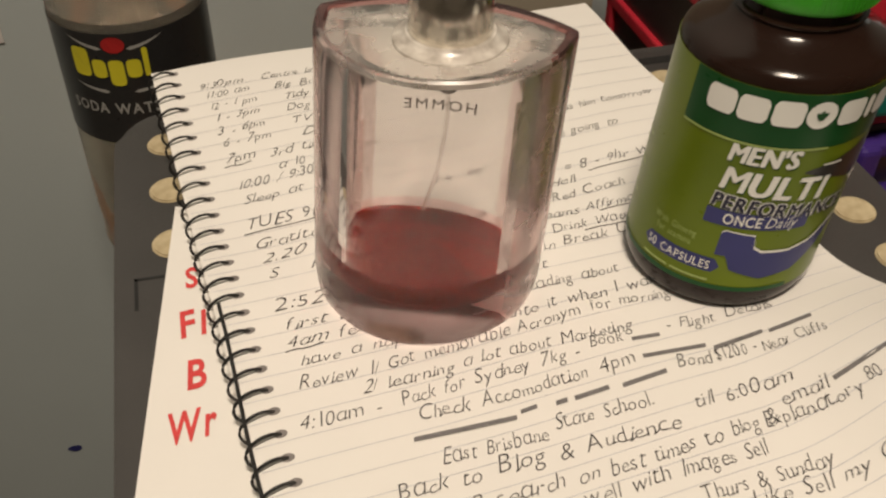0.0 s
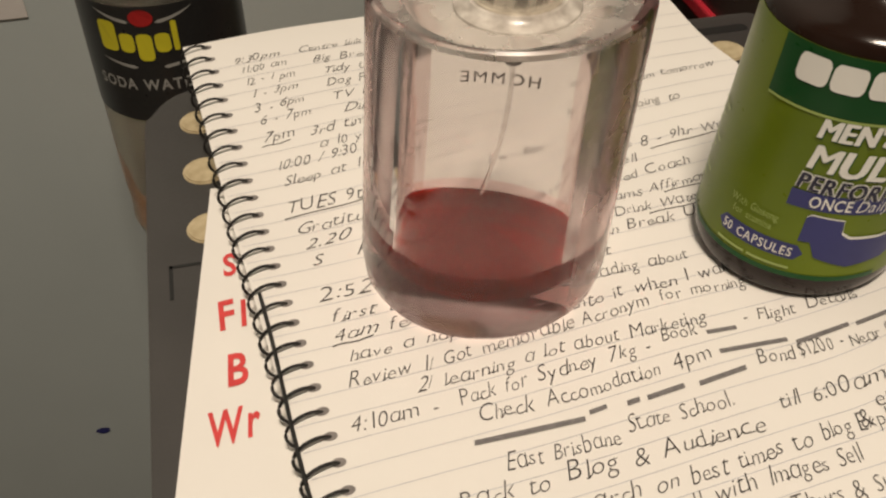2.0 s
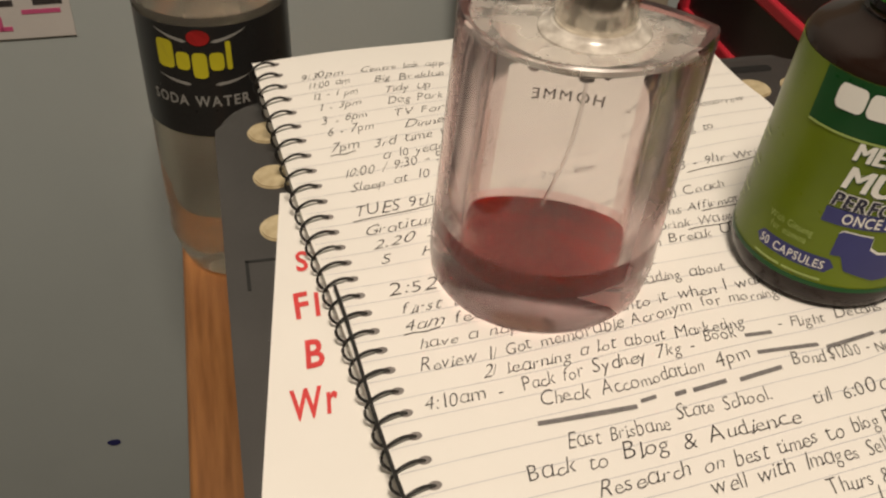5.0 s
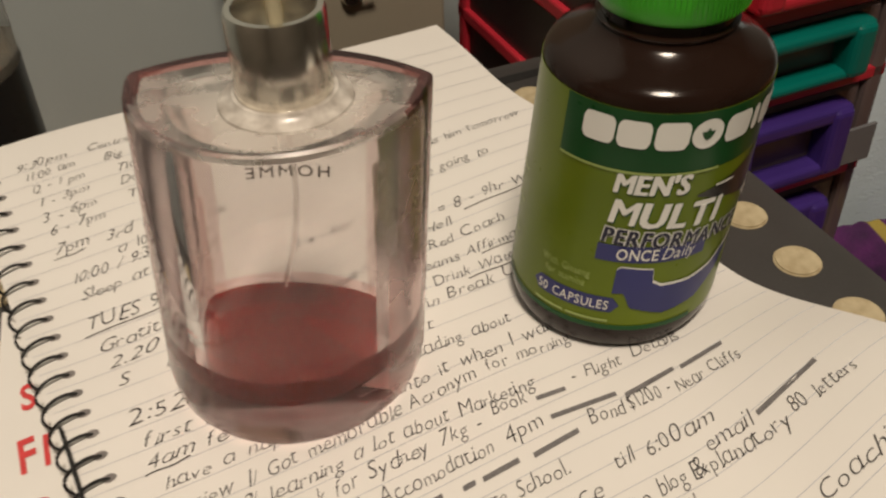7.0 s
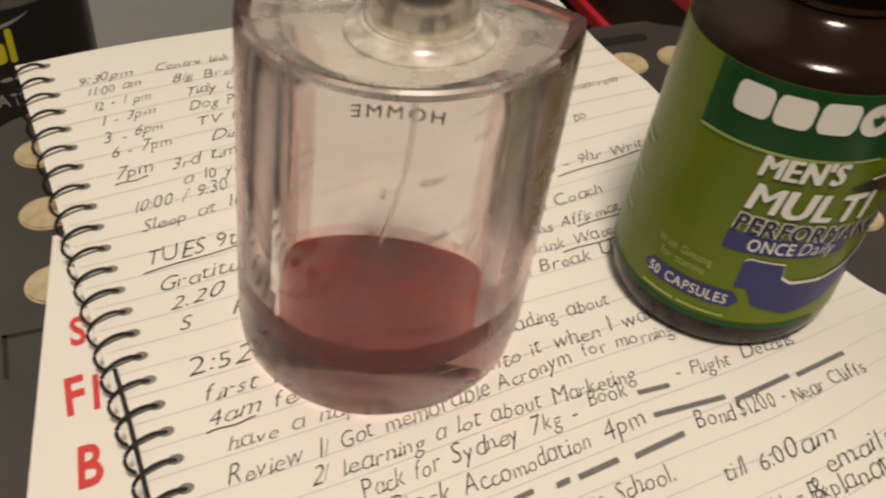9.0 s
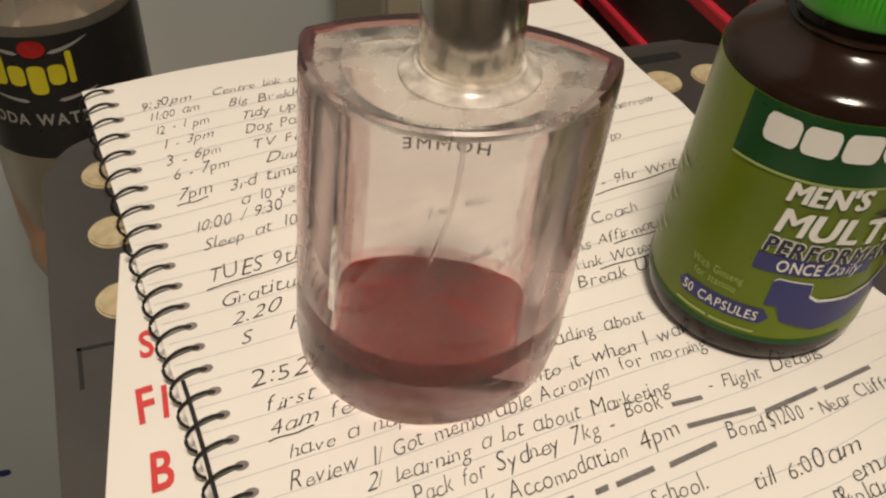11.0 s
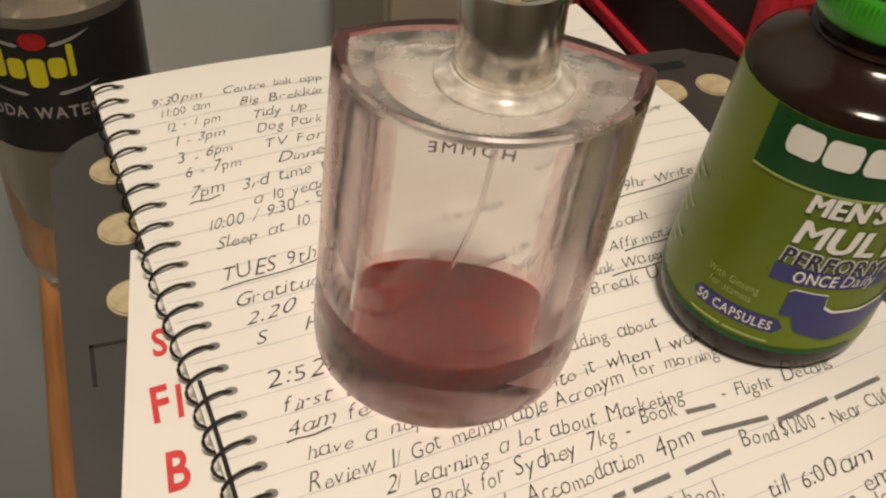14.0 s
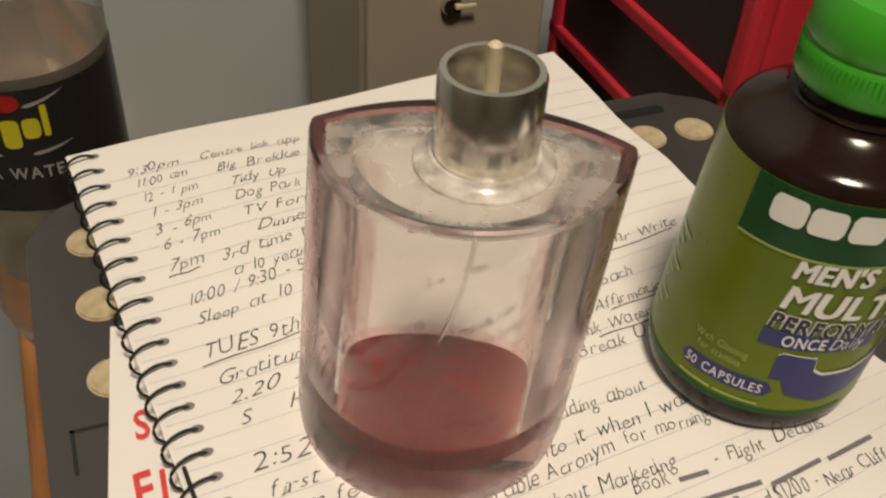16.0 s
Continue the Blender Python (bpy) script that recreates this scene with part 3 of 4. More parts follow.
# ---- the loose sheet with red lettering under the notebook ----
red_sheet = empty("paper_sheet", ROOM @ pose(-0.0873, 0.096, STOOL, 0, 0, -7.3), "loose white paper sheet with red marker lettering", "paper")
part("sheet", box(0.0, 0.20, -0.215, 0.0, 0.0002, 0.0010), "paper", red_sheet)
for text, a, b, size in (("S", 0.0010, -0.0455, 0.014), ("FI", 0.0010, -0.0690, 0.0165), ("B", 0.0045, -0.0908, 0.0175), ("Wr", 0.0010, -0.1105, 0.0168)):
    verts, faces, x = layout(text, size, 0.022, 0.12, 0.08, 0.52 if text == "Wr" else 0.66, 0.02, HAND)
    ca, sa = math.cos(radians(12)), math.sin(radians(12))
    flat_mesh("lettering", [(a + 0.006 + ca * p - sa * q, b + sa * p + ca * q, 0.0013) for p, q in verts], faces, "red_marker", red_sheet, Matrix.Identity(4), "red marker capital letters")


# ---- perfume bottle ----
PERFUME_AT = (-0.0220, 0.0200)
LEAN_X = 0.066


def vesica(half, front, back, corner, n=44):
    """Plan of the bottle: two arcs that meet in blunt corners, anticlockwise from the right corner."""
    pts = []
    for sign, depth in ((1, back), (-1, front)):
        for i in range(n + 1):
            t = -1 + 2 * i / n
            x = -t * half * sign
            # circular arc through the corners with that depth
            r = (half * half + depth * depth) / (2 * depth)
            y = math.sqrt(max(0, r * r - x * x)) - (r - depth)
            pts.append((x, sign * (y + corner)))
    return pts


def oval(half, front, back, n=44):
    """Plan of the cavity: two half ellipses, anticlockwise from the right corner."""
    pts = []
    for i in range(2 * n):
        a = math.pi * i / n
        pts.append((half * math.cos(a), math.sin(a) * (back if i < n else front)))
    return pts


def loft(sections, shear=LEAN_X, cap_low=True, cap_top=True):
    bm = bmesh.new()
    rings = [[bm.verts.new((x + shear * z, y, z)) for x, y in pts] for pts, z in sections]
    for a, b in zip(rings, rings[1:]):
        for k in range(len(a)):
            n = (k + 1) % len(a)
            bm.faces.new((a[k], a[n], b[n], b[k]))
    if cap_low:
        bm.faces.new(rings[0][::-1])
    if cap_top:
        bm.faces.new(rings[-1])
    return bm


# height, half width, front and back depth of the cavity; the perfume fills it to LEVEL
LEVEL = 0.0212
CAVITY = ((0.0115, 0.0190, 0.0190, 0.0045), (0.0124, 0.0238, 0.0238, 0.0078), (0.0150, 0.0266, 0.0262, 0.0095), (0.0190, 0.0272, 0.0268, 0.0099), (LEVEL, 0.0272, 0.0270, 0.0100), (0.055, 0.0266, 0.0270, 0.0100), (0.080, 0.0262, 0.0272, 0.0100), (0.0866, 0.0252, 0.0262, 0.0090), (0.0884, 0.0200, 0.0210, 0.0055))


def perfume_bottle():
    root = empty("perfume_bottle", pose(*PERFUME_AT, 0.0004), "nearly empty clear glass perfume bottle without its cap", "perfume bottle")
    # outer glass with rounded foot and rim
    body = []
    for z, half, front, back in ((0.0, 0.0308, 0.0275, 0.0090), (0.0010, 0.0330, 0.0296, 0.0110), (0.0035, 0.0346, 0.0310, 0.0123), (0.010, 0.0354, 0.0317, 0.0127), (0.024, 0.0353, 0.0316, 0.0127), (0.055, 0.0351, 0.0314, 0.0127), (0.0895, 0.0350, 0.0313, 0.0128), (0.0908, 0.0348, 0.0311, 0.0126), (0.0914, 0.0341, 0.0304, 0.0119)):
        body.append((vesica(half, front, back, 0.0015), z))
    # the sunk top and the cavity below it
    for z, half, front, back in ((0.0912, 0.0322, 0.0299, 0.0098), (0.0902, 0.0314, 0.0294, 0.0090), (0.0899, 0.0200, 0.0195, 0.0040)):
        body.append((vesica(half, front, back, 0.0010), z))
    glass = loft(body)
    # cavity
    inner = [(oval(*row[1:]), row[0]) for row in CAVITY]
    cavity = loft(inner)
    bmesh.ops.recalc_face_normals(cavity, faces=cavity.faces[:])
    bmesh.ops.reverse_faces(cavity, faces=cavity.faces[:])
    me = bpy.data.meshes.new("tmp")
    cavity.to_mesh(me)
    cavity.free()
    bmesh.ops.recalc_face_normals(glass, faces=glass.faces[:])
    outer_faces = len(glass.faces)
    glass.from_mesh(me)
    glass.faces.ensure_lookup_table()
    for k, fc in enumerate(glass.faces):
        fc.smooth = True
        mid = fc.calc_center_median()
        side = abs(mid.x - LEAN_X * mid.z)
        if k >= outer_faces:
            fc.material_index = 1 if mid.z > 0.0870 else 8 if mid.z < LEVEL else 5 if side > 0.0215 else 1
        # rim and foot faces take the painted red, the front lip stays pale
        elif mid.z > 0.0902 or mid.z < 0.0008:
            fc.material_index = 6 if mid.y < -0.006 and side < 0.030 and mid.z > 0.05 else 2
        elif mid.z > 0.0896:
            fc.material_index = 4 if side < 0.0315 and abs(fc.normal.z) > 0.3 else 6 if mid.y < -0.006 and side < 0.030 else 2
        else:
            # corner faces and the low wall carry their painted pink cast
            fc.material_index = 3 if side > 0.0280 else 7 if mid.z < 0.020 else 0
    me2 = bpy.data.meshes.new("glass_body")
    glass.to_mesh(me2)
    glass.free()
    me2.materials.append(M["glass"])
    me2.materials.append(M["glass_inner"])
    me2.materials.append(M["glass_edge_redcast"])
    me2.materials.append(M["glass_corner_pinkcast"])
    me2.materials.append(M["glass_dusty"])
    me2.materials.append(M["glass_side_pinkcast"])
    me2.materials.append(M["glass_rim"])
    me2.materials.append(M["glass_base_pinkcast"])
    me2.materials.append(M["glass_wet_redcast"])
    me2.set_sharp_from_angle(angle=radians(35))
    ob = new("glass_body", me2)
    ob.visible_shadow = False
    ob.parent = root
    filled = [(oval(h + 0.0001, fr + 0.0001, bk + 0.0001), z - (0.0001 if z < LEVEL else 0)) for z, h, fr, bk in CAVITY if z <= LEVEL]
    # the surface climbs a little where it meets the glass
    h, fr, bk = CAVITY[4][1:]
    for rise, inset in ((0.0011, -0.0001), (0.0010, 0.0002), (0.0004, 0.0006), (0.0001, 0.0014), (0.0, 0.0030)):
        filled.append((oval(h - inset, fr - inset, bk - inset), LEVEL + rise))
    liquid = loft(filled)
    part("liquid", liquid, "perfume", root, "shallow red perfume", True)
    top = Matrix.Translation((LEAN_X * 0.09 + 0.0030, -0.0070, 0))
    part("glass_neck", lathe([(0.0, 0.0896), (0.0152, 0.0896), (0.0149, 0.0903), (0.0138, 0.0909), (0.0124, 0.0914), (0.0117, 0.0924), (0.0, 0.0924)], 48), "frosted", root, "clouded glass neck ring", True, top)
    part("collar", lathe([(0.0085, 0.0922), (0.0106, 0.0922), (0.0109, 0.0930), (0.0109, 0.1105), (0.0104, 0.1118), (0.0090, 0.1118), (0.0086, 0.1105), (0.0086, 0.1030), (0.0, 0.1030), (0.0, 0.1000), (0.0085, 0.1)], 48), "chrome", root, "worn chrome spray collar", True, top)
    part("spray_tube", lathe([(0.0, 0.1031), (0.0015, 0.1031), (0.0015, 0.1168), (0.0010, 0.1173), (0.0, 0.1173)], 20), "tube", root, "cream plastic spray tube", True, top)
    part("feed_tube", tube([(LEAN_X * 0.09 + 0.0030 - 0.016 * q * q, -0.0070 + 0.003 * q, 0.0766 - 0.062 * q) for q in [k / 10 for k in range(11)]], 0.0006, 10), "glass_inner", root, "thin clear feed tube", True)
    part("dip_tube", lathe([(0.0, 0.0765), (0.0022, 0.0765), (0.0022, 0.0859), (0.0, 0.0859)], 16), "print_grey", root, "short grey dip tube", True, top)
    # printed word on the back face, read from the other side
    verts, faces, x = layout("HOMME", 0.0060, 0.004, 0, 0, 1.0, 0.12)
    out = []
    for a, b in verts:
        px, z = x / 2 - a - 0.0015, 0.0570 + b
        half, depth = 0.0347, 0.01272
        r = (half * half + depth * depth) / (2 * depth)
        py = math.sqrt(r * r - px * px) - (r - depth) + 0.0022
        out.append((px + LEAN_X * z, py, z))
    flat_mesh("printing", out, faces, "print_etch", root, Matrix.Identity(4), "grey printed word on the glass")
    x = 0.0125
    for w in (0.0045, 0.0075, 0.0075, 0.0060):
        vs = []
        for k in range(16):
            px, z = x - w / 2 + w / 2 * math.cos(k * math.pi / 8), 0.0715 + 0.0042 * math.sin(k * math.pi / 8)
            half, depth = 0.0349, 0.01278
            r = (half * half + depth * depth) / (2 * depth)
            vs.append((px, z, math.sqrt(r * r - px * px) - (r - depth) + 0.0022))
        ring = [(cx + LEAN_X * z, y, z) for cx, z, y in vs]
        mid = Vector((sum(p[0] for p in ring) / 16, sum(p[1] for p in ring) / 16, sum(p[2] for p in ring) / 16))
        inner_ring = [tuple(mid + (Vector(p) - mid) * 0.68) for p in ring]
        flat_mesh("brand_mark", ring + inner_ring, [(k, (k + 1) % 16, 16 + (k + 1) % 16, 16 + k) for k in range(16)], "print_etch", root, Matrix.Identity(4), "grey brand shape on the glass")
        x -= w + 0.0012
    return root


perfume_bottle()


# ---- vitamin bottle ----
VIT_AT, VIT_R = (0.0683, 0.0547), 0.0299


def vitamin_bottle():
    root = empty("vitamin_bottle", pose(*VIT_AT, 0.0004), "dark brown plastic vitamin bottle with green label and flip cap", "vitamin bottle")
    s, sy = 0.0973, 0.0617
    R = VIT_R
    part("body", lathe([(0.0, 0.0), (R - 0.005, 0.0), (R - 0.0018, 0.0012), (R - 0.0003, 0.0045), (R, 0.007), (R, 0.0768), (R - 0.0004, 0.0782), (R - 0.0015, 0.0796), (R - 0.0034, 0.0808), (R - 0.0062, 0.0822), (R - 0.0088, 0.0837), (0.0194, 0.0850), (0.0184, 0.0859), (0.0180, 0.0868), (0.0184, 0.0874), (0.0184, 0.0880), (0.0172, 0.0886), (0.0170, 0.0960), (0.0, 0.0960)], 96, s, False, sy), "amber", root, smooth=True)
    part("label", lathe([(R + 0.0002, 0.0085), (R + 0.0003, 0.0085), (R + 0.0003, 0.0757), (R + 0.0002, 0.0757)], 128, s, True, sy), "label_green", root, "glossy green wrap label", True)
    cap = part("cap", lathe([(0.0, 0.0918), (0.0188, 0.0918), (0.0192, 0.0925), (0.0193, 0.1008), (0.0189, 0.1013), (0.0192, 0.1019), (0.0197, 0.1029), (0.0194, 0.1110), (0.0180, 0.1137), (0.0150, 0.1147), (0.0, 0.1147)], 96, s, False, sy), "cap_green", root, "bright green ribbed flip cap", True)
    rib = box(-0.0002, 0.0002, 0.0190, 0.0195, 0.0928, 0.1002)
    me = None
    for k in range(90):
        if me is None:
            ob = part("rib", rib, "cap_green", cap)
            me = ob.data
        else:
            ob = new("rib", me)
            ob.parent = cap
        ob.matrix_basis = Matrix.Translation((s * 0.0965, sy * 0.0965, 0)) @ pose(0, 0, 0, 0, 0, 4 * k)

    def wrap(name, verts, faces, material, deg, z, up=0.0005, label=""):
        """Print on the label: deg is the angle at which the print starts, running to the right."""
        out = []
        for a, b in verts:
            ang = radians(deg) + a / R
            out.append(((R + up) * math.cos(ang) + s * (z + b), (R + up) * math.sin(ang) + sy * (z + b), z + b))
        flat_mesh(name, out, faces, material, root, Matrix.Identity(4), label)

    def patch(a0, a1, b0, b1, n=24, skew=0.0):
        verts, faces = [], []
        for i in range(n + 1):
            a = a0 + (a1 - a0) * i / n
            verts += [(a, b0 + skew * i / n), (a, b1 + skew * i / n)]
            if i:
                p = len(verts)
                faces.append((p - 4, p - 2, p - 1, p - 3))
        return verts, faces

    wrap("brand_band", *patch(0.0, 0.075, 0, 0.0167, 60), "label_dark", 217.5, 0.0590, 0.0004, "dark green label band")
    wrap("band_edge", *patch(0.0, 0.0425, 0, 0.0007, 30), "print_pale", 218, 0.0586, 0.0006)
    for deg, w, h in ((229, 0.0085, 0.0076), (246.5, 0.0082, 0.0074), (264, 0.0082, 0.0076), (298, 0.0082, 0.0074), (315.5, 0.0024, 0.0074), (322, 0.0085, 0.0074)):
        wrap("brand_mark", *pill(w, h, 0.0018), "print_white", deg, 0.0659, 0.0007, "white brand lettering shape")
    disc = [(0.0041 * math.cos(k * math.pi / 10), 0.0041 * math.sin(k * math.pi / 10)) for k in range(20)]
    wrap("brand_disc", disc, [tuple(range(20))], "print_white", 288.5, 0.0697, 0.0007, "white disc with green leaves")
    for turn in (0, 52, -52):
        c, d = math.cos(radians(turn)), math.sin(radians(turn))
        leaf = [(0.0008 * math.sin(math.pi * q / 6), 0.0034 * q / 6 - 0.0012) for q in range(7)] + [(-0.0008 * math.sin(math.pi * q / 6), 0.0034 * q / 6 - 0.0012) for q in range(5, 0, -1)]
        wrap("leaf_mark", [(a * c + b * d, b * c - a * d - 0.0006) for a, b in leaf], [tuple(range(12))], "label_dark", 288.5, 0.0697, 0.0008)
    for text, size, thin, slant, squeeze, material, deg, z, wide in (
        ("MEN'S", 0.0080, 0.014, 0.10, 0.9, "print_white", 249, 0.0530, 0.0193),
        ("MULTI", 0.0105, 0.020, 0.14, 1.0, "print_white", 249, 0.0440, 0.0305),
        ("PERFORMANCE", 0.0066, 0.008, 0.12, 0.9, "print_navy", 248.5, 0.0378, 0.0415),
        ("ONCE", 0.0050, 0.014, 0.0, 1.0, "print_white", 258, 0.0326, 0.0112),
        ("Daily", 0.0052, -0.004, 0.18, 0.9, "print_white", 280.5, 0.0326, 0.0095),
        ("50 CAPSULES", 0.0042, 0.008, 0.0, 0.95, "print_white", 219, 0.0156, 0.0215),
        ("With Ginseng", 0.0034, -0.006, 0.0, 0.9, "print_pale", 219, 0.0252, 0.0150),
        ("for stamina", 0.0034, -0.006, 0.0, 0.9, "print_pale", 222, 0.0220, 0.0125),
    ):
        v, f, x = layout(text, size, thin, slant, 0, squeeze)
        fall = -0.075 if deg in (249, 248.5) and z < 0.05 else 0.0
        v = [(a * wide / x, b + fall * a * wide / x) for a, b in v]
        if text == "PERFORMANCE":
            for k, (dx, dz) in enumerate(((-0.00022, -0.00025), (0.00062, -0.00025), (-0.00022, 0.00025), (0.00062, 0.00025))):
                wrap("print_outline", [(a + dx, b + dz) for a, b in v], f, "print_white", deg, z, 0.00050 + 0.00003 * k)
        if text in ("MEN'S", "MULTI"):
            wrap("print_shadow", [(a + 0.0009, b - 0.0005) for a, b in v], f, "label_dark", deg, z, 0.0006)
        if text in ("MEN'S", "MULTI", "PERFORMANCE"):
            for k in (1, 2):
                wrap("bold_print", [(a + (0.0002 if material == "print_navy" else 0.00030) * k, b) for a, b in v], f, material, deg, z, 0.0008 - 0.00005 * k)
        wrap("label_print", v, f, material, deg, z, 0.0008)
    wrap("label_panel", *patch(0, 0.0300, 0, 0.0052), "print_blue", 248, 0.0316, 0.0005, "blue label panel")
    wrap("label_panel", *pill(0.0258, 0.0050, 0.0024), "print_blue", 215.5, 0.0145, 0.0005, "rounded blue label panel")
    # the curved arrow and the dark swoosh with the plus sign
    up = ([-1, 0, 9, 9.1, 11.7, 20, 27, 36], [-1, 0, -0.7, -5, -6.6, -6.8, -5, 1])
    low = ([-1, 2.2, 4.5, 14, 24, 32, 36], [-8.8, -8.6, -13.5, -16.3, -14.5, -8, 0.4])
    vs, fs, es = [], [], []
    for i in range(63):
        q = -1 + 37 * i / 62
        hi = float(np.interp(q, *up)) / 1000
        vs += [(q / 1000, float(np.interp(q, *low)) / 1000), (q / 1000, hi)]
        es += [(q / 1000, hi), (q / 1000, hi + (0.0009 if q > 9 else 0.0004))]
        if i:
            p = len(vs)
            fs.append((p - 4, p - 2, p - 1, p - 3))
    wrap("curved_arrow", vs, fs, "print_blue", 262, 0.0300, 0.0006, "blue curved arrow")
    wrap("arrow_edge", es, fs, "print_white", 262, 0.0300, 0.0006, "white edge of the arrow")
    wrap("label_foot", *patch(0, 0.075, 0, 0.0016, 50), "label_dark", 165, 0.0085, 0.0005)
    vs, fs = [], []
    for i in range(31):
        q = i / 30
        a = 0.050 * q
        low, high = 0.0510 - 0.016 * q, 0.0515 + 0.0060 * min(1, q * 2.2)
        vs += [(a, low), (a, high)]
        if i:
            p = len(vs)
            fs.append((p - 4, p - 2, p - 1, p - 3))
    wrap("label_swoosh", vs, fs, "label_black", 292, 0.0, 0.00045, "dark curved label field")
    wrap("plus_sign", *patch(-0.0022, 0.0022, -0.0005, 0.0005, 4), "print_white", 331, 0.0450, 0.0008)
    wrap("plus_sign", *patch(-0.0005, 0.0005, -0.0022, 0.0022, 2), "print_white", 331, 0.0450, 0.0008)
    wrap("dash_sign", *patch(0.0, 0.0060, 0.0, 0.0006, 6), "print_white", 301, 0.0530, 0.0008)
    # small print that cannot be read
    for k in range(9):
        wrap("small_print", *patch(0, 0.0105 - 0.003 * (k % 3), 0, 0.0007, 10), "print_pale", 172, 0.044 - 0.0034 * k, 0.0006)
    wrap("small_print", *patch(0, 0.0095, 0, 0.0008, 8), "print_pale", 218, 0.0112, 0.0006)
    wrap("small_print", *patch(0, 0.0120, 0, 0.0008, 10), "print_pale", 238, 0.0112, 0.0006)
    return root


def pill(w, h, r):
    n = 14
    # cut into strips so that it bends with the label
    vs, fs = [], []
    for i in range(n + 1):
        a = w * i / n
        inset = 0.0
        d = min(a, w - a)
        if d < r:
            inset = r - math.sqrt(max(0, r * r - (r - d) ** 2))
        vs += [(a, inset), (a, h - inset)]
        if i:
            p = len(vs)
            fs.append((p - 4, p - 2, p - 1, p - 3))
    return vs, fs


vitamin_bottle()


# ---- soda bottle on the floor by the wall ----
SODA_AT, SODA_R = (-0.2365, 0.236), 0.0415


def soda_bottle():
    root = empty("soda_bottle", pose(*SODA_AT, TABLE), "clear plastic soda water bottle with black label, half full", "bottle")
    R = SODA_R
    outer = [(0.0, 0.006), (0.012, 0.004), (0.020, 0.0), (0.027, 0.0), (0.034, 0.006), (0.038, 0.018), (R, 0.032), (R - 0.001, 0.045), (R, 0.058), (R, 0.205), (R - 0.0015, 0.222), (0.034, 0.245), (0.026, 0.272), (0.0165, 0.292), (0.0135, 0.302), (0.0135, 0.318), (0.0, 0.318)]
    part("body", lathe(outer, 64), "pet", root, "clear plastic bottle body", True).visible_shadow = False
    part("water", lathe([(0.0, 0.008), (0.018, 0.004), (0.026, 0.003), (0.033, 0.008), (0.037, 0.019), (R - 0.0012, 0.033), (R - 0.0022, 0.045), (R - 0.0012, 0.058), (R - 0.0012, 0.186), (0.0, 0.186)], 64), "water", root, "still soda water", True).visible_shadow = False
    part("cap", lathe([(0.0, 0.300), (0.0150, 0.300), (0.0150, 0.318), (0.0140, 0.3205), (0.0, 0.3205)], 40), "label_black", root, "black screw cap", True)
    part("label", lathe([(R + 0.0002, 0.1155), (R + 0.0004, 0.1155), (R + 0.0004, 0.1815), (R + 0.0002, 0.1815)], 96, 0, True), "label_black", root, "black printed wrap label", True)

    def wrap(name, verts, faces, material, deg, z, up=0.0008, label=""):
        out = [((R + up) * math.cos(radians(deg) + a / R), (R + up) * math.sin(radians(deg) + a / R), z + b) for a, b in verts]
        flat_mesh(name, out, faces, material, root, Matrix.Identity(4), label)

    v, f, x = layout("SODA WATER", 0.0088, 0.020, 0, 0, 0.85, 0.02)
    wrap("label_print", v, f, "print_grey", 241.5, 0.1350)
    verts, faces, x = [], [], 0.0
    for w, h, low in ((0.010, 0.0165, 0), (0.0075, 0.0105, 0), (0.0078, 0.0150, -0.0045), (0.0075, 0.0105, 0), (0.0028, 0.0165, 0)):
        n = len(verts)
        q = rounded([(x, low), (x + w, low), (x + w, low + h), (x, low + h)], 0.003, 4)
        verts += [tuple(p) for p in q]
        faces.append(tuple(range(n, n + len(q))))
        x += w + 0.0012
    wrap("brand_mark", verts, faces, "print_yellow", 251.5, 0.1565, 0.0008, "yellow brand lettering shapes")
    disc = [(0.006 * math.cos(k * math.pi / 10), 0.0045 * math.sin(k * math.pi / 10)) for k in range(20)]
    wrap("brand_badge", disc, [tuple(range(20))], "print_red", 285, 0.1755, 0.0008, "small red oval badge")
    for z, bend in ((0.1490, 0.004), (0.1745, 0.006)):
        verts, faces = [], []
        for i in range(25):
            q = -1 + i / 12
            a = 0.025 * q
            b = bend * (q * q - 0.3)
            w = 0.0009 * (1 - abs(q) ** 3) + 0.0001
            if bend > 0 and abs(q) < 0.3:
                b, w = b, 0.0
            verts += [(a, b - w), (a, b + w)]
            if i:
                p = len(verts)
                faces.append((p - 4, p - 2, p - 1, p - 3))
        wrap("label_swoosh", verts, faces, "print_grey", 285, z, 0.0007, "silver swoosh line")
    return root


soda_bottle()


# ---- beige cabinet ----
def cabinet():
    root = empty("metal_cabinet", ROOM @ pose(0.10, 0.28, TABLE), "beige metal cabinet with a small lock and key", "cabinet")
    part("body", box(-0.048, 0.050, 0.006, 0.115, 0.0, 0.42, 0.004), "cabinet", root)
    part("door", box(-0.047, 0.049, 0.0, 0.0055, 0.004, 0.41, 0.002), "cabinet", root)
    lock = part("lock", lathe([(0.0, 0.0), (0.0055, 0.0), (0.0055, 0.003), (0.0048, 0.004), (0.0, 0.004)], 24), "chrome", root, "small pale metal lock", True, pose(-0.004, 0, 0.193, 90))
    part("key", box(0.001, 0.012, -0.0012, 0.0012, 0.004, 0.0056, 0.0006), "tube", lock, "key in the lock")
    return root


cabinet()


# ---- red drawer tower ----
TA0, TA1, TB0, TB1 = 0.1725, 0.341, 0.151, 0.316


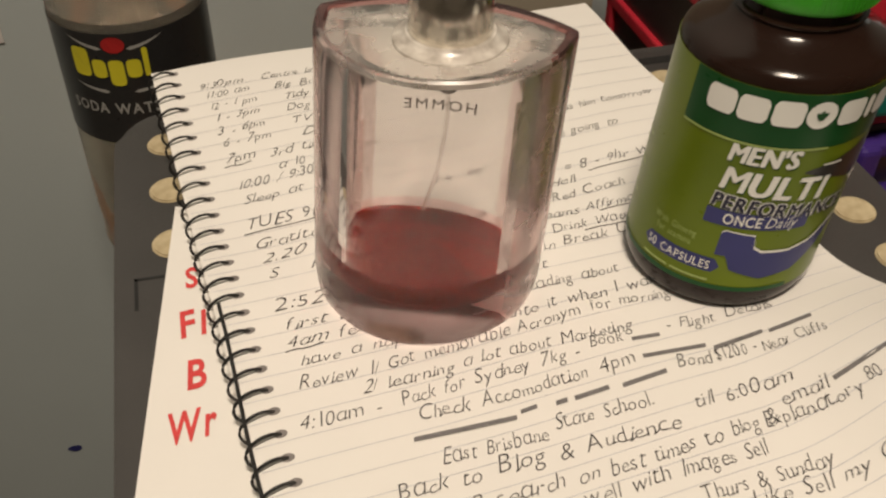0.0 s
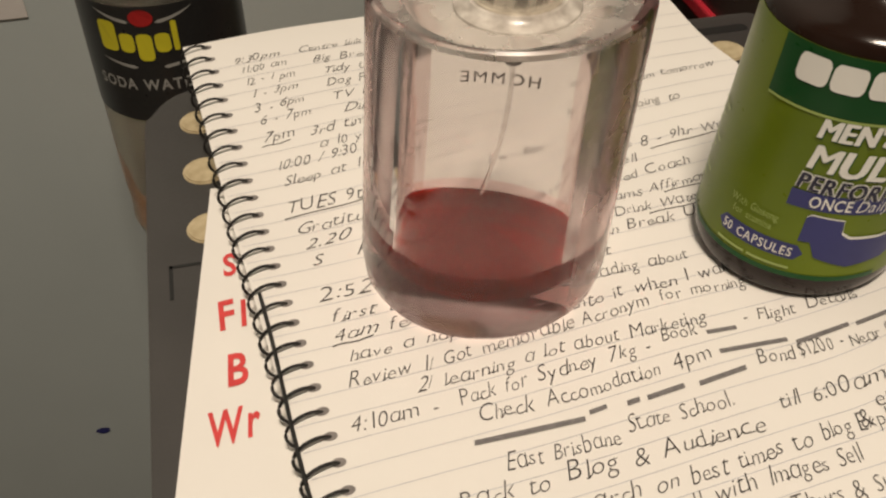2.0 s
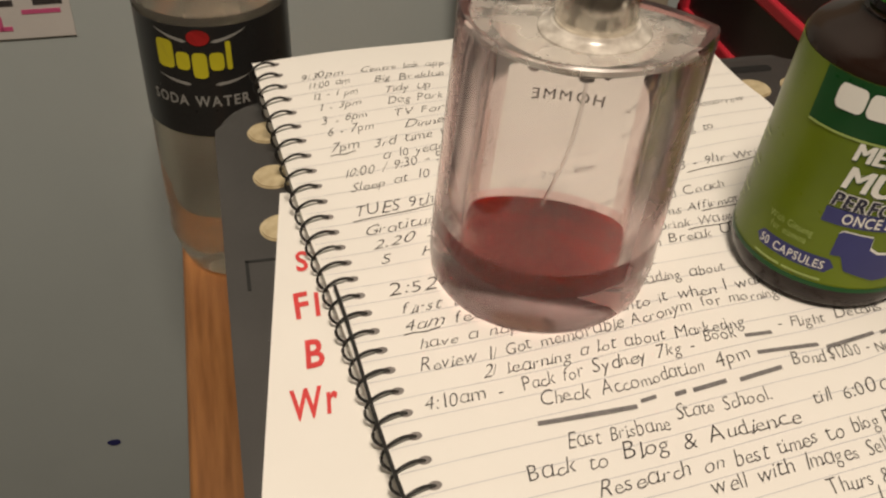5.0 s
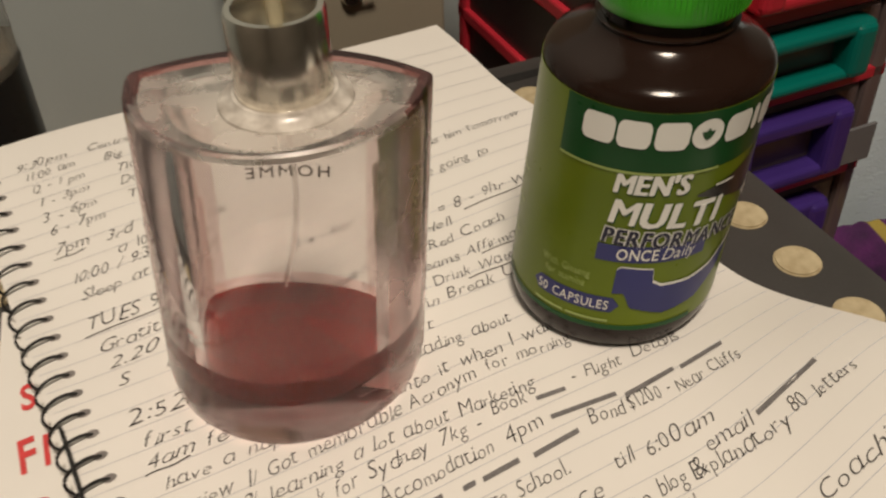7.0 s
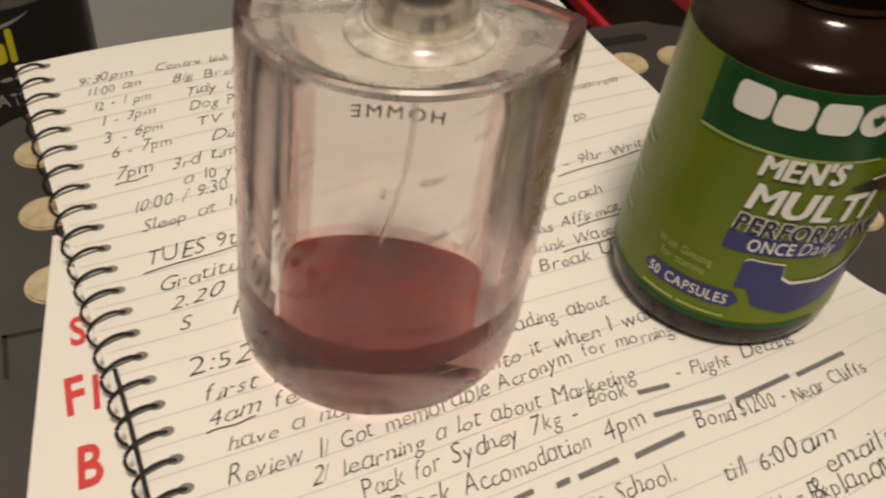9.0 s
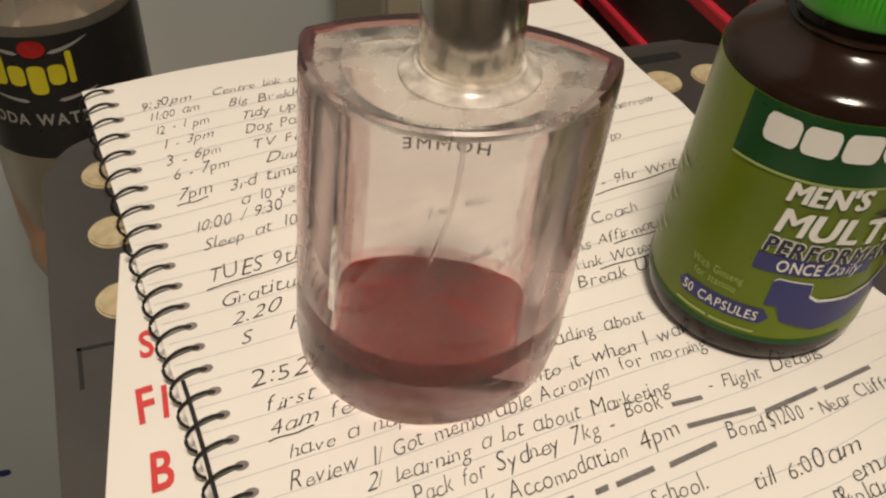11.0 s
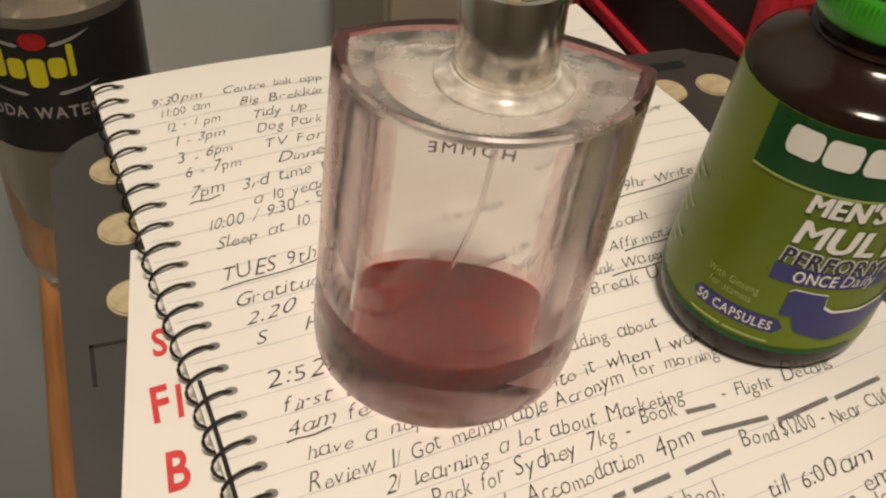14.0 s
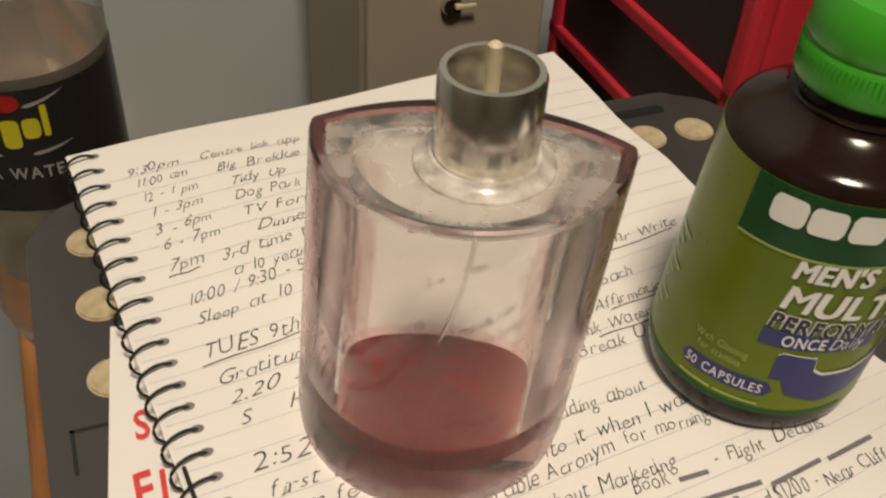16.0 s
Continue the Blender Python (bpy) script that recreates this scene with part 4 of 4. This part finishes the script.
def drawer_tower():
    root = empty("drawer_tower", ROOM @ pose(TA0, TB0, TABLE), "red plastic drawer tower with smoky drawers and coloured handles", "drawer unit")
    w, d = TA1 - TA0, TB1 - TB0
    levels = (0.0, 0.030, 0.094, 0.153, 0.199, 0.256)
    for k, z in enumerate(levels):
        bm = bmesh.new()
        for a0, a1, b0, b1 in ((0, w, 0, 0.010), (0, w, d - 0.010, d), (0, 0.010, 0, d), (w - 0.010, w, 0, d)):
            box(a0, a1, b0, b1, z - (0.004 if k else 0), z + 0.004, 0.0015, 2, bm)
        part("frame_rail", bm, "red_plastic", root, "red plastic frame")
        if k:
            part("shelf", box(0.004, w - 0.004, 0.004, d - 0.004, z - 0.002, z + 0.001), "smoke_plastic", root)
    for a in (0.0, w - 0.011):
        for b in (0.0, d - 0.011):
            part("post", box(a, a + 0.011, b, b + 0.011, 0.003, levels[-1], 0.003), "red_plastic" if a == 0.0 else "grey_plastic", root)
    for a in (0.003, w - 0.006):
        part("side_panel", box(a, a + 0.003, 0.008, d - 0.008, 0.004, levels[-1] - 0.004), "smoke_plastic", root, "smoky dark side panel")
    part("lid", box(-0.002, w + 0.002, -0.002, d + 0.002, levels[-1] + 0.004, levels[-1] + 0.012, 0.003), "red_plastic", root, "red plastic lid")
    for i, colour in enumerate(("", "purple_plastic", "purple_plastic", "teal_plastic", "red_plastic")):
        if not colour:
            continue
        z, top = levels[i] + 0.005, levels[i + 1] - 0.005
        drawer = part("drawer", box(0.012, w - 0.012, 0.002, d - 0.014, z, top, 0.003), "red_plastic" if i == 4 else "grey_plastic", root, "bright red drawer" if i == 4 else "smoky grey drawer front")
        h = top - z
        a0, a1 = w * 0.40, w * 0.85
        bm = box(a0, a1, -0.010, 0.004, top - h * 0.28, top - h * 0.08, 0.003, 3)
        box(a0, a1, -0.010, 0.004, z + h * 0.06, z + h * 0.22, 0.003, 3, bm)
        box(a0, a0 + 0.014, -0.012, 0.004, z + h * 0.08, top - h * 0.10, 0.004, 3, bm)
        box(a1 - 0.014, a1, -0.012, 0.004, z + h * 0.08, top - h * 0.10, 0.004, 3, bm)
        part("handle", bm, colour, drawer, colour.split("_")[0] + " plastic loop handle")
        if i == 2:
            part("name_card", box(w * 0.80, w * 0.95, -0.0115, -0.0095, z + 0.008, z + 0.030, 0.0004), "grey_card", drawer, "pale paper card in the drawer front")
    return root


drawer_tower()


# ---- clothes beside the drawers ----
def cloth_fold(name, material, a0, a1, b0, b1, z0, z1, label, seed):
    """A heap of cloth with soft folds, closed below."""
    rng = random.Random(seed)
    bm = bmesh.new()
    nx, ny = 44, 30
    ph = [rng.uniform(0, 6) for _ in range(4)]
    top = []
    for i in range(nx + 1):
        row = []
        for j in range(ny + 1):
            q, r = i / nx, j / ny
            edge = min(q, 1 - q, r, 1 - r)
            rise = min(1, edge / 0.16) ** 0.5
            z = z0 + (z1 - z0) * rise * (0.86 + 0.07 * math.sin(9 * q + 3 * r + ph[0]) + 0.07 * math.sin(14 * q - 4 * r + ph[1]))
            a = a0 + (a1 - a0) * q + 0.006 * math.sin(11 * r + ph[2])
            b = b0 + (b1 - b0) * r + 0.006 * math.sin(13 * q + ph[3])
            row.append(bm.verts.new((a, b, z)))
        top.append(row)
    for i in range(nx):
        for j in range(ny):
            bm.faces.new((top[i][j], top[i + 1][j], top[i + 1][j + 1], top[i][j + 1]))
    hem = [top[i][round(ny * 0.22)].co + Vector((0, 0, 0.0006)) for i in range(5, nx - 4)]
    rim = [e for e in bm.edges if e.is_boundary]
    bmesh.ops.holes_fill(bm, edges=rim, sides=0)
    cloth = tagged(link(name, bm, material, ROOM, smooth=True), label, "cloth")
    part("seam", tube(hem, 0.0012), material, cloth, "stitched seam", True)
    return cloth


def stripe_cloth():
    t = M["purple_cloth"].node_tree
    b = t.nodes["Principled BSDF"]
    old = b.inputs["Base Color"].links[0].from_socket
    co, w, r, mix = t.nodes.new("ShaderNodeTexCoord"), t.nodes.new("ShaderNodeTexWave"), t.nodes.new("ShaderNodeMapRange"), t.nodes.new("ShaderNodeMixRGB")
    w.inputs["Scale"].default_value, w.inputs["Distortion"].default_value = 9, 2
    r.inputs["From Min"].default_value, r.inputs["From Max"].default_value = 0.9, 0.95
    mix.inputs["Color2"].default_value = (0.42, 0.33, 0.07, 1)
    t.links.new(co.outputs["Object"], w.inputs["Vector"])
    t.links.new(w.outputs["Fac"], r.inputs["Value"])
    t.links.new(r.outputs["Result"], mix.inputs["Fac"])
    t.links.new(old, mix.inputs["Color1"])
    t.links.new(mix.outputs["Color"], b.inputs["Base Color"])


stripe_cloth()
cloth_fold("blue_garment", "blue_cloth", 0.352, 0.70, 0.170, 0.385, TABLE, 0.09, "light blue folded cotton garment on the table", 1)
cloth_fold("patterned_cloth", "purple_cloth", 0.335, 0.56, 0.045, 0.168, TABLE, -0.150, "purple patterned cloth with yellow stripes on the table", 2)
